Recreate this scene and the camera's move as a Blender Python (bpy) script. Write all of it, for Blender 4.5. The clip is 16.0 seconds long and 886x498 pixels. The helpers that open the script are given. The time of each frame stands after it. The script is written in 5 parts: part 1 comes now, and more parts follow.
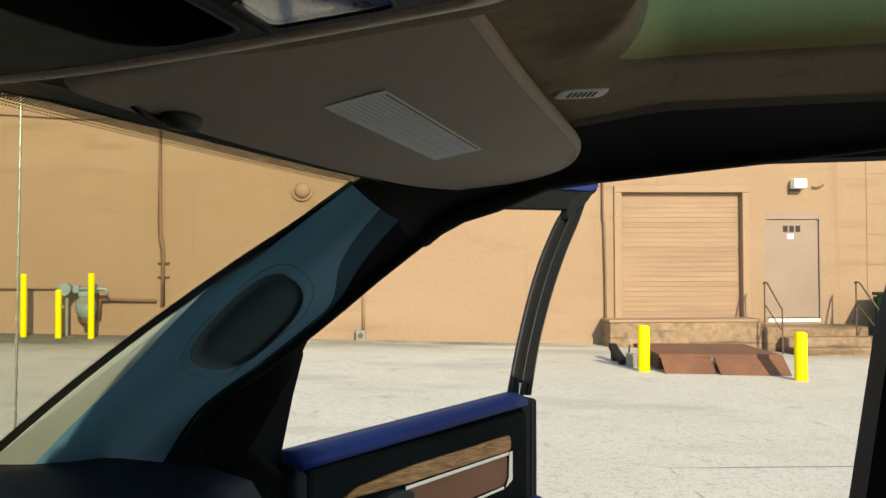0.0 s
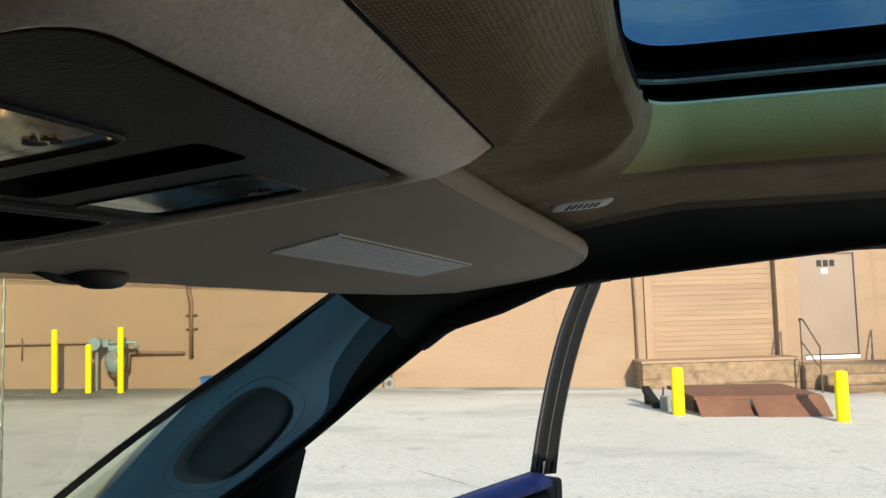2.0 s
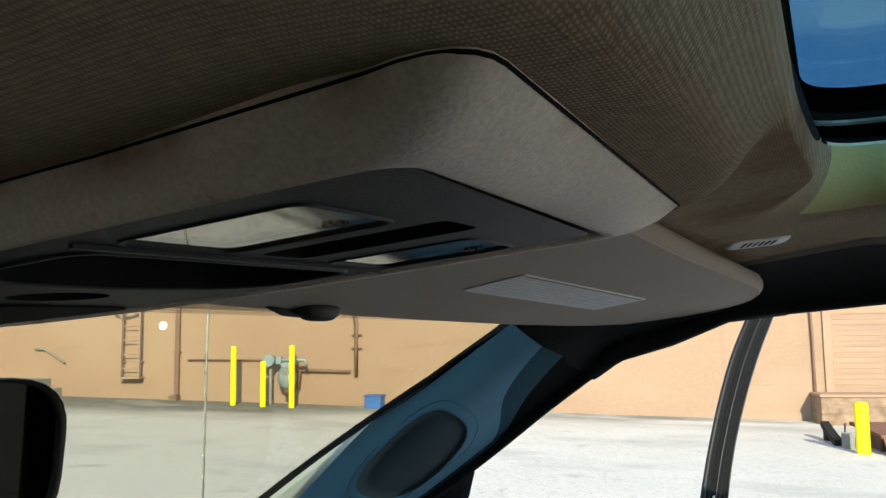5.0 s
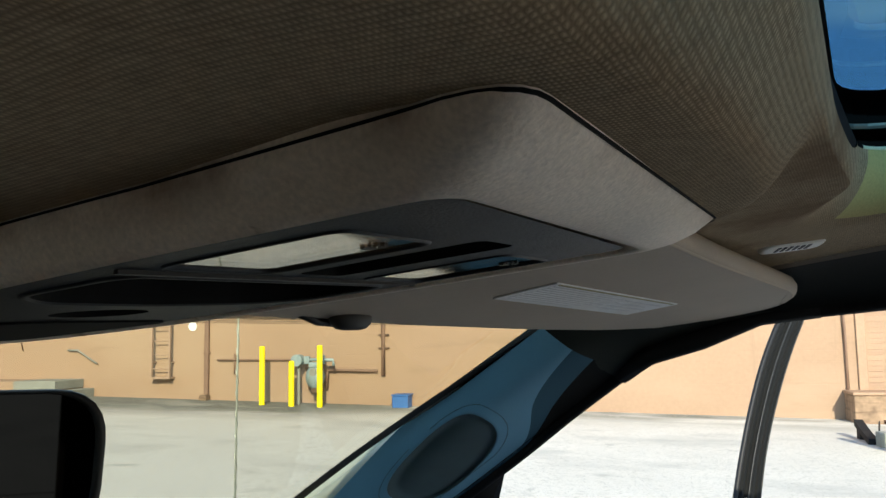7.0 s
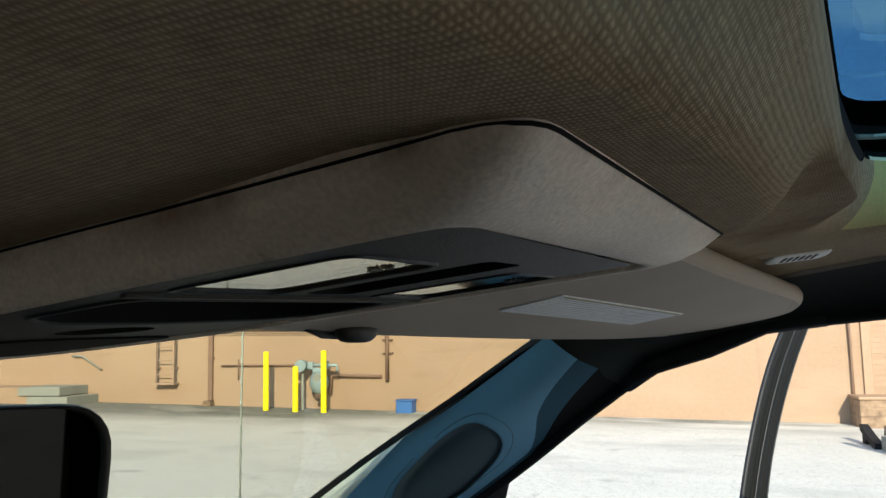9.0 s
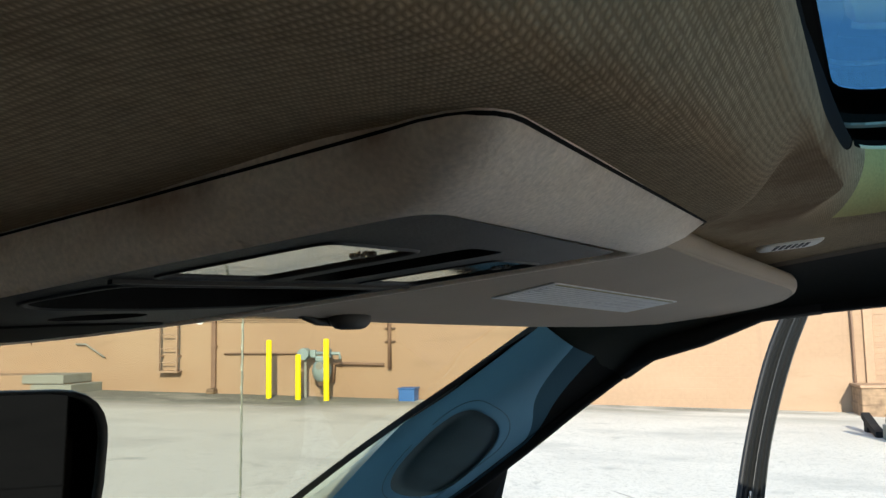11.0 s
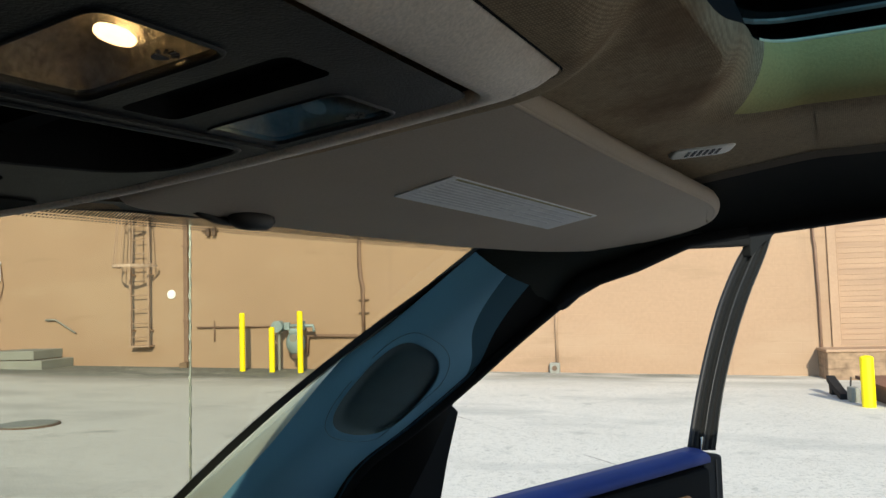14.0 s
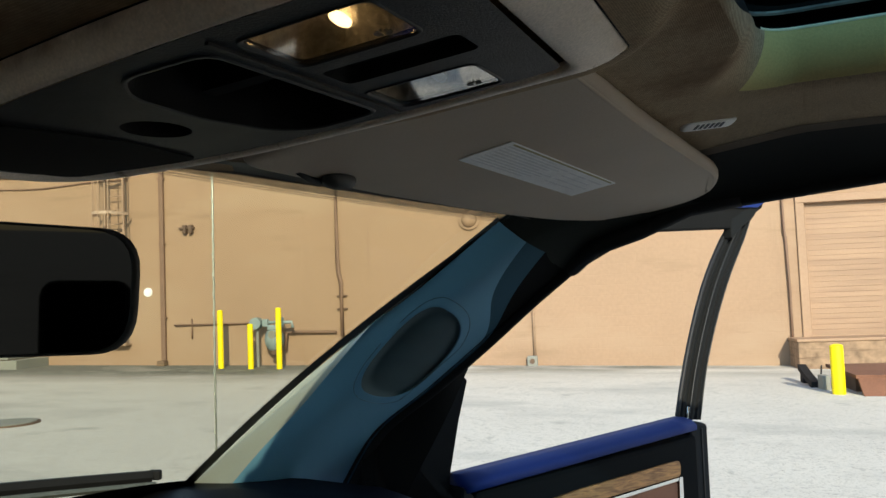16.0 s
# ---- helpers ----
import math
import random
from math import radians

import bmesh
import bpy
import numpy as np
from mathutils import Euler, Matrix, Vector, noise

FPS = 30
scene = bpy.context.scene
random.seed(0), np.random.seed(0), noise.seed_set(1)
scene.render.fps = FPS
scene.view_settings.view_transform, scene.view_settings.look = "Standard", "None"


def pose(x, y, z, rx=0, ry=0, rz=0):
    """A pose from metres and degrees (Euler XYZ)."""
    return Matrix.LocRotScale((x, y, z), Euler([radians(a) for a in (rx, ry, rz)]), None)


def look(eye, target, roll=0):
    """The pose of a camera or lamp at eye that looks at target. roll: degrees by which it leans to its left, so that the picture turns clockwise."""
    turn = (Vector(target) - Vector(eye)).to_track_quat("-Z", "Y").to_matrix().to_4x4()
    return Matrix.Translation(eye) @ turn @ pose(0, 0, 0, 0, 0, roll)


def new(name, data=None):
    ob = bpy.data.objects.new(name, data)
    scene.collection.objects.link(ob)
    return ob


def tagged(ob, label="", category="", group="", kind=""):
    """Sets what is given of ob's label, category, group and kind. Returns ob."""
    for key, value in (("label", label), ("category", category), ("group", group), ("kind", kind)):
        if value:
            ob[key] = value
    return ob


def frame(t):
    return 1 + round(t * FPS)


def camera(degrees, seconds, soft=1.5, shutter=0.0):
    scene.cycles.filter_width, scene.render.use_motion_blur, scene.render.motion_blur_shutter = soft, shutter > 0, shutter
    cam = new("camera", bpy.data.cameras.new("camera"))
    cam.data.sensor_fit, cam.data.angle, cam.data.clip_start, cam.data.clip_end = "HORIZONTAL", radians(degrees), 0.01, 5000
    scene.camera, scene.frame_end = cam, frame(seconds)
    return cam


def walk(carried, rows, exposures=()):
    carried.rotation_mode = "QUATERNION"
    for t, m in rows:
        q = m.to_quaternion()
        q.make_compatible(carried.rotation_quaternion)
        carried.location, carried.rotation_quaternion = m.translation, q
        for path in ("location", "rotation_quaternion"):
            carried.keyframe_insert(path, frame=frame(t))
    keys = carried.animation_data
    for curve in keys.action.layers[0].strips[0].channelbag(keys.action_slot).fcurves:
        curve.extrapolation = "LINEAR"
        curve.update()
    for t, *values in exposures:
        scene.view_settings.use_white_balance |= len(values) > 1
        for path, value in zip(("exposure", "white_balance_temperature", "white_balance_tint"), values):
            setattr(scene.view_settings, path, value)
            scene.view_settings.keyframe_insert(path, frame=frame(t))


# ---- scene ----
cam = camera(57.2, 16.0)
PATH = [
    (0, (0.09, 0.092, 1.536), (0.173, 2.09, 1.581), -0.2),
    (0.2, (0.118, 0.121, 1.581), (0.243, 2.115, 1.656), -1.1),
    (0.3, (0.129, 0.133, 1.597), (0.257, 2.127, 1.688), -1.7),
    (0.5, (0.135, 0.161, 1.612), (0.27, 2.152, 1.742), -2.1),
    (1, (0.135, 0.186, 1.62), (0.262, 2.175, 1.789), -3.0),
    (1.5, (0.126, 0.179, 1.614), (0.217, 2.171, 1.769), -2.3),
    (2, (0.128, 0.177, 1.61), (0.144, 2.171, 1.757), -1.7),
    (2.5, (0.127, 0.163, 1.612), (0.117, 2.157, 1.769), -1.1),
    (2.7, (0.124, 0.157, 1.612), (0.017, 2.146, 1.790), -1.0),
    (3, (0.119, 0.146, 1.607), (-0.116, 2.122, 1.801), -0.1),
    (3.5, (0.12, 0.145, 1.61), (-0.174, 2.114, 1.801), -0.3),
    (4, (0.122, 0.139, 1.613), (-0.176, 2.108, 1.802), -0.5),
    (4.5, (0.12, 0.137, 1.618), (-0.199, 2.1, 1.835), -0.7),
    (5, (0.116, 0.133, 1.617), (-0.251, 2.088, 1.828), -0.6),
    (7.5, (0.113, 0.131, 1.626), (-0.318, 2.072, 1.836), -0.9),
    (8, (0.114, 0.131, 1.628), (-0.319, 2.071, 1.843), -0.9),
    (8.5, (0.112, 0.131, 1.628), (-0.324, 2.07, 1.85), -1.0),
    (11, (0.119, 0.128, 1.627), (-0.326, 2.069, 1.82), -1.0),
    (11.5, (0.129, 0.127, 1.618), (-0.319, 2.067, 1.801), -1.0),
    (12, (0.141, 0.132, 1.608), (-0.31, 2.072, 1.788), -1.1),
    (12.5, (0.154, 0.137, 1.596), (-0.293, 2.078, 1.777), -1.2),
    (13, (0.161, 0.14, 1.588), (-0.247, 2.093, 1.738), -1.4),
    (13.5, (0.162, 0.143, 1.583), (-0.228, 2.1, 1.708), -1.5),
    (14, (0.162, 0.145, 1.578), (-0.226, 2.103, 1.704), -1.7),
    (14.5, (0.163, 0.147, 1.574), (-0.222, 2.107, 1.691), -1.9),
    (15, (0.161, 0.149, 1.569), (-0.223, 2.11, 1.67), -2.0),
    (15.5, (0.148, 0.114, 1.572), (-0.234, 2.074, 1.68), -2.1),
    (15.8, (0.128, 0.068, 1.558), (-0.246, 2.030, 1.667), -2.5),
    (16, (0.118, 0.036, 1.542), (-0.209, 2.005, 1.658), -2.3),
]
walk(cam, [(t, look(eye, target, roll)) for t, eye, target, roll in PATH], [(0, 0.85, 8200, 3), (0.4, 0.88, 8000, 3), (1.0, 0.95, 7400, 3), (2.0, 1.0, 7200, 3), (3.0, 1.1, 7100, 3), (5.0, 1.29, 6750, 3), (7.5, 1.33, 6720, 3), (11.0, 1.33, 6700, 3), (12.5, 1.05, 6900, 3), (14.5, 0.97, 6900, 3), (16, 0.95, 6950, 3)])

# ---- light ----
SUN_TO = Vector((0.24, -0.87, 0.42)).normalized()      # towards the sun
world = bpy.data.worlds.new("world")
scene.world = world
world.use_nodes = True
wn = world.node_tree.nodes
wl = world.node_tree.links
sky = wn.new("ShaderNodeTexSky")
sky.sky_type = "NISHITA"
sky.sun_disc = False
sky.sun_elevation = math.asin(SUN_TO.z)
sky.sun_rotation = math.atan2(SUN_TO.x, SUN_TO.y)
sky.air_density, sky.dust_density, sky.ozone_density = 1.0, 0.3, 2.5
# pale streaks put into the sky for the roof glass's reflections
wco, wmap, wno, wrm, wmx = wn.new("ShaderNodeTexCoord"), wn.new("ShaderNodeMapping"), wn.new("ShaderNodeTexNoise"), wn.new("ShaderNodeMapRange"), wn.new("ShaderNodeMix")
wmap.inputs["Rotation"].default_value, wmap.inputs["Scale"].default_value = (0, 0, radians(30)), (1.2, 5.0, 5.0)
wno.inputs["Scale"].default_value, wno.inputs["Detail"].default_value, wno.inputs["Distortion"].default_value = 2.2, 7, 0.6
wrm.inputs["From Min"].default_value, wrm.inputs["From Max"].default_value, wrm.inputs["To Max"].default_value = 0.52, 0.80, 0.75
wmx.data_type = "RGBA"
wmx.inputs["B"].default_value = (5.5, 5.6, 5.8, 1)
wl.new(wco.outputs["Generated"], wmap.inputs["Vector"])
wl.new(wmap.outputs["Vector"], wno.inputs["Vector"])
wl.new(wno.outputs["Fac"], wrm.inputs["Value"])
wl.new(wrm.outputs["Result"], wmx.inputs["Factor"])
wl.new(sky.outputs["Color"], wmx.inputs["A"])
wl.new(wmx.outputs["Result"], wn["Background"].inputs["Color"])
wn["Background"].inputs["Strength"].default_value = 0.17
sun = new("sun", bpy.data.lights.new("sun", "SUN"))
sun.data.energy, sun.data.angle, sun.data.color = 3.3, radians(0.5), (1.0, 0.93, 0.82)
sun.matrix_world = look(SUN_TO * 60, (0, 0, 0))


# ---- materials ----
def mat(name, colour, rough=0.6, metal=0.0, vary=0.12, scale=8.0, fine=120.0, bump=0.1, spec=0.5, dist=0.004, coat=0.0):
    """A plain surface with mottling at a large and a small scale, and a fine relief."""
    m = bpy.data.materials.new(name)
    m.use_nodes = True
    n, l = m.node_tree.nodes, m.node_tree.links
    b = n["Principled BSDF"]
    b.inputs["Roughness"].default_value = rough
    b.inputs["Metallic"].default_value = metal
    b.inputs["Specular IOR Level"].default_value = spec
    b.inputs["Coat Weight"].default_value = coat
    co = n.new("ShaderNodeTexCoord")
    big = n.new("ShaderNodeTexNoise")
    big.inputs["Scale"].default_value, big.inputs["Detail"].default_value = scale, 6
    small = n.new("ShaderNodeTexNoise")
    small.inputs["Scale"].default_value, small.inputs["Detail"].default_value = fine, 3
    add = n.new("ShaderNodeMath")
    add.operation = "ADD"
    ramp = n.new("ShaderNodeMapRange")
    ramp.inputs["From Min"].default_value, ramp.inputs["From Max"].default_value = 0.6, 1.4
    ramp.inputs["To Min"].default_value, ramp.inputs["To Max"].default_value = 1 - vary, 1 + vary
    mix = n.new("ShaderNodeMix")
    mix.data_type, mix.blend_type = "RGBA", "MULTIPLY"
    mix.inputs["Factor"].default_value = 1.0
    mix.inputs["A"].default_value = (*colour, 1)
    bp = n.new("ShaderNodeBump")
    bp.inputs["Strength"].default_value, bp.inputs["Distance"].default_value = bump, dist
    l.new(co.outputs["Object"], big.inputs["Vector"])
    l.new(co.outputs["Object"], small.inputs["Vector"])
    l.new(big.outputs["Fac"], add.inputs[0])
    l.new(small.outputs["Fac"], add.inputs[1])
    l.new(add.outputs[0], ramp.inputs["Value"])
    l.new(ramp.outputs["Result"], mix.inputs["B"])
    l.new(mix.outputs["Result"], b.inputs["Base Color"])
    l.new(small.outputs["Fac"], bp.inputs["Height"])
    l.new(bp.outputs["Normal"], b.inputs["Normal"])
    return m


def glass_mat(name, tint, alpha=0.04, graze=0.9, rough=0.02):
    """Thin pane: clear with a gloss that grows towards grazing."""
    m = bpy.data.materials.new(name)
    m.use_nodes = True
    n, l = m.node_tree.nodes, m.node_tree.links
    n.remove(n["Principled BSDF"])
    t, g, w, x = n.new("ShaderNodeBsdfTransparent"), n.new("ShaderNodeBsdfGlossy"), n.new("ShaderNodeLayerWeight"), n.new("ShaderNodeMixShader")
    p, q = n.new("ShaderNodeMath"), n.new("ShaderNodeMath")
    p.operation, q.operation = "POWER", "MULTIPLY_ADD"
    p.inputs[1].default_value = 5.0
    q.inputs[1].default_value, q.inputs[2].default_value = graze, alpha
    t.inputs["Color"].default_value = (*tint, 1)
    g.inputs["Roughness"].default_value = rough
    l.new(w.outputs["Facing"], p.inputs[0])
    l.new(p.outputs[0], q.inputs[0])
    l.new(q.outputs[0], x.inputs[0])
    l.new(t.outputs[0], x.inputs[1])
    l.new(g.outputs[0], x.inputs[2])
    l.new(x.outputs[0], n["Material Output"].inputs["Surface"])
    return m


M = {}


def node_mix(n, l, fac, a, b, blend="MIX"):
    """Mixes colour b over a by a factor, each a socket or a value."""
    m = n.new("ShaderNodeMix")
    m.data_type, m.blend_type = "RGBA", blend
    for socket, value in (("Factor", fac), ("A", a), ("B", b)):
        if isinstance(value, (tuple, float)):
            m.inputs[socket].default_value = value
        else:
            l.new(value, m.inputs[socket])
    return m.outputs["Result"]


def node_mask(n, l, vector, scale, lo, hi, detail=6.0, rough=0.6, squash=(1, 1, 1)):
    """Blotches: 0 below lo, 1 above hi of a noise."""
    mp = n.new("ShaderNodeMapping")
    mp.inputs["Scale"].default_value = squash
    t = n.new("ShaderNodeTexNoise")
    t.inputs["Scale"].default_value, t.inputs["Detail"].default_value, t.inputs["Roughness"].default_value = scale, detail, rough
    r = n.new("ShaderNodeMapRange")
    r.inputs["From Min"].default_value, r.inputs["From Max"].default_value = lo, hi
    l.new(vector, mp.inputs["Vector"])
    l.new(mp.outputs["Vector"], t.inputs["Vector"])
    l.new(t.outputs["Fac"], r.inputs["Value"])
    return r.outputs["Result"]


def cloth_mat():
    """Knitted roof cloth: a fine diagonal weave, with faint stains."""
    m = mat("headliner_cloth", (0.365, 0.278, 0.182), 0.95, vary=0.3, scale=9, fine=300, bump=0.5, dist=0.001, spec=0.1)
    n, l = m.node_tree.nodes, m.node_tree.links
    waves = []
    for turn, pitch in ((radians(15), 265.0), (radians(105), 160.0)):
        mp = n.new("ShaderNodeMapping")
        mp.inputs["Rotation"].default_value = (0, 0, turn)
        w = n.new("ShaderNodeTexWave")
        w.inputs["Scale"].default_value, w.inputs["Distortion"].default_value = pitch, 2.0
        l.new(n["Texture Coordinate"].outputs["Object"], mp.inputs["Vector"])
        l.new(mp.outputs["Vector"], w.inputs["Vector"])
        waves.append(w)
    mul = n.new("ShaderNodeMath")
    mul.operation = "MULTIPLY"
    l.new(waves[0].outputs["Fac"], mul.inputs[0])
    l.new(waves[1].outputs["Fac"], mul.inputs[1])
    l.new(mul.outputs[0], n["Bump"].inputs["Height"])
    n["Bump"].inputs["Strength"].default_value = 0.22
    n["Bump"].inputs["Distance"].default_value = 0.0012
    # darker gaps between the knit's loops
    gaps = n.new("ShaderNodeMapRange")
    gaps.inputs["From Min"].default_value, gaps.inputs["From Max"].default_value = 0.05, 0.55
    gaps.inputs["To Min"].default_value, gaps.inputs["To Max"].default_value = 0.79, 1.15
    l.new(mul.outputs[0], gaps.inputs["Value"])
    knit = node_mix(n, l, 1.0, n["Mix"].outputs["Result"], gaps.outputs["Result"], "MULTIPLY")
    # brown water stains
    co = n["Texture Coordinate"].outputs["Object"]
    c = node_mix(n, l, node_mask(n, l, co, 7.0, 0.54, 0.74), knit, (0.17, 0.10, 0.055, 1))
    l.new(c, n["Principled BSDF"].inputs["Base Color"])
    return m


M["headliner"] = cloth_mat()
M["tan"] = mat("console_plastic", (0.80, 0.70, 0.60), 0.6, vary=0.24, scale=11, fine=700, bump=0.28, dist=0.0006)


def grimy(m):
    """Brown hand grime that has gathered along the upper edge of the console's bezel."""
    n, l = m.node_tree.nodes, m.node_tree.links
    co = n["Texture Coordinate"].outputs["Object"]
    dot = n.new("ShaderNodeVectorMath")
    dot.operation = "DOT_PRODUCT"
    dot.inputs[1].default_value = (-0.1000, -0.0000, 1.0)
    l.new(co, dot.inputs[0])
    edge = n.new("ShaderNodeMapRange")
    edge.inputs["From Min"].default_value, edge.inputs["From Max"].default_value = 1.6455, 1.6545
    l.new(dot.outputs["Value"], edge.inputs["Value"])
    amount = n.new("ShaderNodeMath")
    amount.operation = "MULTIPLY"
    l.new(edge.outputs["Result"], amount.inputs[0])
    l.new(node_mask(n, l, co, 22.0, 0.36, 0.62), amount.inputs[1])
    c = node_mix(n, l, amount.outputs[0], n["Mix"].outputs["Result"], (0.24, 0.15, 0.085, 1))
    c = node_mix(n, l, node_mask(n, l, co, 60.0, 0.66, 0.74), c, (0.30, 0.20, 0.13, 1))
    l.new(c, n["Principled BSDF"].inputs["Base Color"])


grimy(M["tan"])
M["panel"] = mat("dark_panel_plastic", (0.013, 0.013, 0.0125), 0.55, vary=0.9, spec=0.3, scale=60, fine=900, bump=0.6, dist=0.0006)
M["black"] = mat("black_plastic", (0.009, 0.009, 0.010), 0.55, spec=0.35, vary=0.2, scale=12, fine=400, bump=0.1)
M["matte"] = mat("matte_black", (0.008, 0.008, 0.008), 0.9, vary=0.1, spec=0.1, bump=0.0)
M["paleink"] = mat("pale_label_ink", (0.74, 0.74, 0.75), 0.8, vary=0.1, scale=60)
M["visor"] = mat("visor_vinyl", (0.50, 0.41, 0.318), 0.75, vary=0.1, scale=9, fine=800, bump=0.3, dist=0.0006)
M["pillar"] = mat("pillar_plastic", (0.155, 0.375, 0.555), 0.55, vary=0.08, scale=6, fine=900, bump=0.2, dist=0.0005)
# pillar plastic darkened to paint the fade into its rear edge's shade
M["trimshade"] = mat("shaded_trim_plastic", (0.050, 0.12, 0.175), 0.9, spec=0.1, vary=0.08, scale=6, fine=900, bump=0.2, dist=0.0005)
M["cream"] = mat("sunlit_pillar_plastic", (0.35, 0.385, 0.355), 0.5, vary=0.08, scale=6, fine=500, bump=0.1)
M["lightgrey"] = mat("light_grey_plastic", (0.80, 0.78, 0.73), 0.5, vary=0.06, scale=20, fine=400)
M["paper"] = mat("label_paper", (0.88, 0.88, 0.87), 0.7, vary=0.1, scale=30, fine=400, bump=0.05)
M["darkglass"] = mat("dark_tinted_glass", (0.006, 0.007, 0.008), 0.06, vary=0.0, bump=0.0, coat=0.5)
M["etched"] = mat("etched_mark", (0.06, 0.06, 0.055), 0.8, vary=0.1, scale=60)
M["green"] = mat("lit_lining_cloth", (0.53, 0.46, 0.19), 0.85, vary=0.12, scale=10, fine=500, bump=0.3, dist=0.001)
M["lippaint"] = mat("pale_edge_strip", (0.80, 0.80, 0.58), 0.35, vary=0.1, scale=20)
M["alu"] = mat("aluminium_rail", (0.35, 0.37, 0.32), 0.4, 0.9, vary=0.1, scale=20)
M["paint"] = mat("blue_car_paint", (0.012, 0.03, 0.16), 0.25, 0.2, vary=0.06, scale=5, fine=900, bump=0.02, coat=1.0)
M["bluetrim"] = mat("blue_door_trim", (0.0015, 0.017, 0.125), 0.62, spec=0.3, vary=0.1, scale=12, fine=500, bump=0.15, dist=0.001)
M["rubber"] = mat("rubber_seal", (0.011, 0.011, 0.012), 0.75, spec=0.2, vary=0.2, scale=20, fine=300, bump=0.1)
M["framerubber"] = mat("window_frame_rubber", (0.005, 0.0055, 0.0055), 0.8, spec=0.2, vary=0.2, scale=20, fine=300, bump=0.1)
M["liprubber"] = mat("paler_rubber_lip", (0.011, 0.0115, 0.0115), 0.5, vary=0.2, scale=20, fine=300, bump=0.1)
M["chrome"] = mat("chrome", (0.75, 0.75, 0.75), 0.15, 1.0, vary=0.05, scale=20, bump=0.02)
M["leather"] = mat("brown_leather", (0.27, 0.085, 0.034), 0.5, vary=0.15, scale=14, fine=260, bump=0.35, dist=0.002)
M["yellow"] = mat("yellow_paint", (0.85, 0.68, 0.0), 0.5, vary=0.08, scale=6, fine=80, bump=0.1)
M["steel"] = mat("grey_meter_paint", (0.22, 0.28, 0.28), 0.5, 0.2, vary=0.2, scale=10)
M["rust"] = mat("rusty_steel", (0.16, 0.070, 0.040), 0.85, 0.1, vary=0.35, scale=2.5, fine=60, bump=0.4, dist=0.01)
M["brownpaint"] = mat("brown_painted_pipe", (0.17, 0.10, 0.065), 0.7, vary=0.2, scale=6)
M["darkrail"] = mat("weathered_rail_steel", (0.12, 0.075, 0.05), 0.8, 0.2, vary=0.3, scale=10)
M["white"] = mat("white_enamel", (0.8, 0.8, 0.78), 0.45, vary=0.06, scale=8)
M["doorpaint"] = mat("door_paint", (0.235, 0.165, 0.125), 0.6, vary=0.1, scale=2.0, fine=40, bump=0.1)
M["greenbin"] = mat("green_bin_paint", (0.025, 0.07, 0.04), 0.6, vary=0.2, scale=5)
M["screen"] = glass_mat("windscreen_glass", (0.69, 0.68, 0.575), 0.010, 0.3)
M["railgrey"] = mat("grey_rail_metal", (0.16, 0.17, 0.15), 0.45, 0.6, vary=0.2, scale=30)
M["clip"] = mat("visor_clip_plastic", (0.022, 0.02, 0.018), 0.6, vary=0.1, scale=30)
M["sunglass"] = glass_mat("tinted_roof_glass", (0.24, 0.37, 0.46))


def wood_mat():
    m = mat("burl_wood", (0.30, 0.13, 0.05), 0.45, vary=0.2, scale=10, coat=0.1)
    n, l = m.node_tree.nodes, m.node_tree.links
    turn, squeeze, w, r = n.new("ShaderNodeMapping"), n.new("ShaderNodeMapping"), n.new("ShaderNodeTexNoise"), n.new("ShaderNodeValToRGB")
    turn.inputs["Rotation"].default_value = (0, radians(-10), radians(-50.2))
    squeeze.inputs["Scale"].default_value = (9, 30, 75)
    w.inputs["Scale"].default_value, w.inputs["Detail"].default_value, w.inputs["Distortion"].default_value = 1.6, 5, 1.2
    r.color_ramp.elements[0].position, r.color_ramp.elements[1].position = 0.36, 0.66
    r.color_ramp.elements[0].color, r.color_ramp.elements[1].color = (0.24, 0.08, 0.016, 1), (0.62, 0.27, 0.075, 1)
    l.new(n["Texture Coordinate"].outputs["Object"], turn.inputs["Vector"])
    l.new(turn.outputs["Vector"], squeeze.inputs["Vector"])
    l.new(squeeze.outputs["Vector"], w.inputs["Vector"])
    l.new(w.outputs["Fac"], r.inputs["Fac"])
    l.new(r.outputs["Color"], n["Principled BSDF"].inputs["Base Color"])
    return m


M["wood"] = wood_mat()


def lit_mat(name, colour, strength):
    m = bpy.data.materials.new(name)
    m.use_nodes = True
    b = m.node_tree.nodes["Principled BSDF"]
    b.inputs["Base Color"].default_value = (*colour, 1)
    b.inputs["Emission Color"].default_value = (*colour, 1)
    b.inputs["Emission Strength"].default_value = strength
    return m


M["bulb"] = lit_mat("glowing_bulb", (1.0, 0.70, 0.36), 3.6)
M["recessdark"] = mat("shaded_recess_plastic", (0.055, 0.095, 0.110), 0.6, vary=0.15, scale=30, fine=900, bump=0.4, dist=0.001)


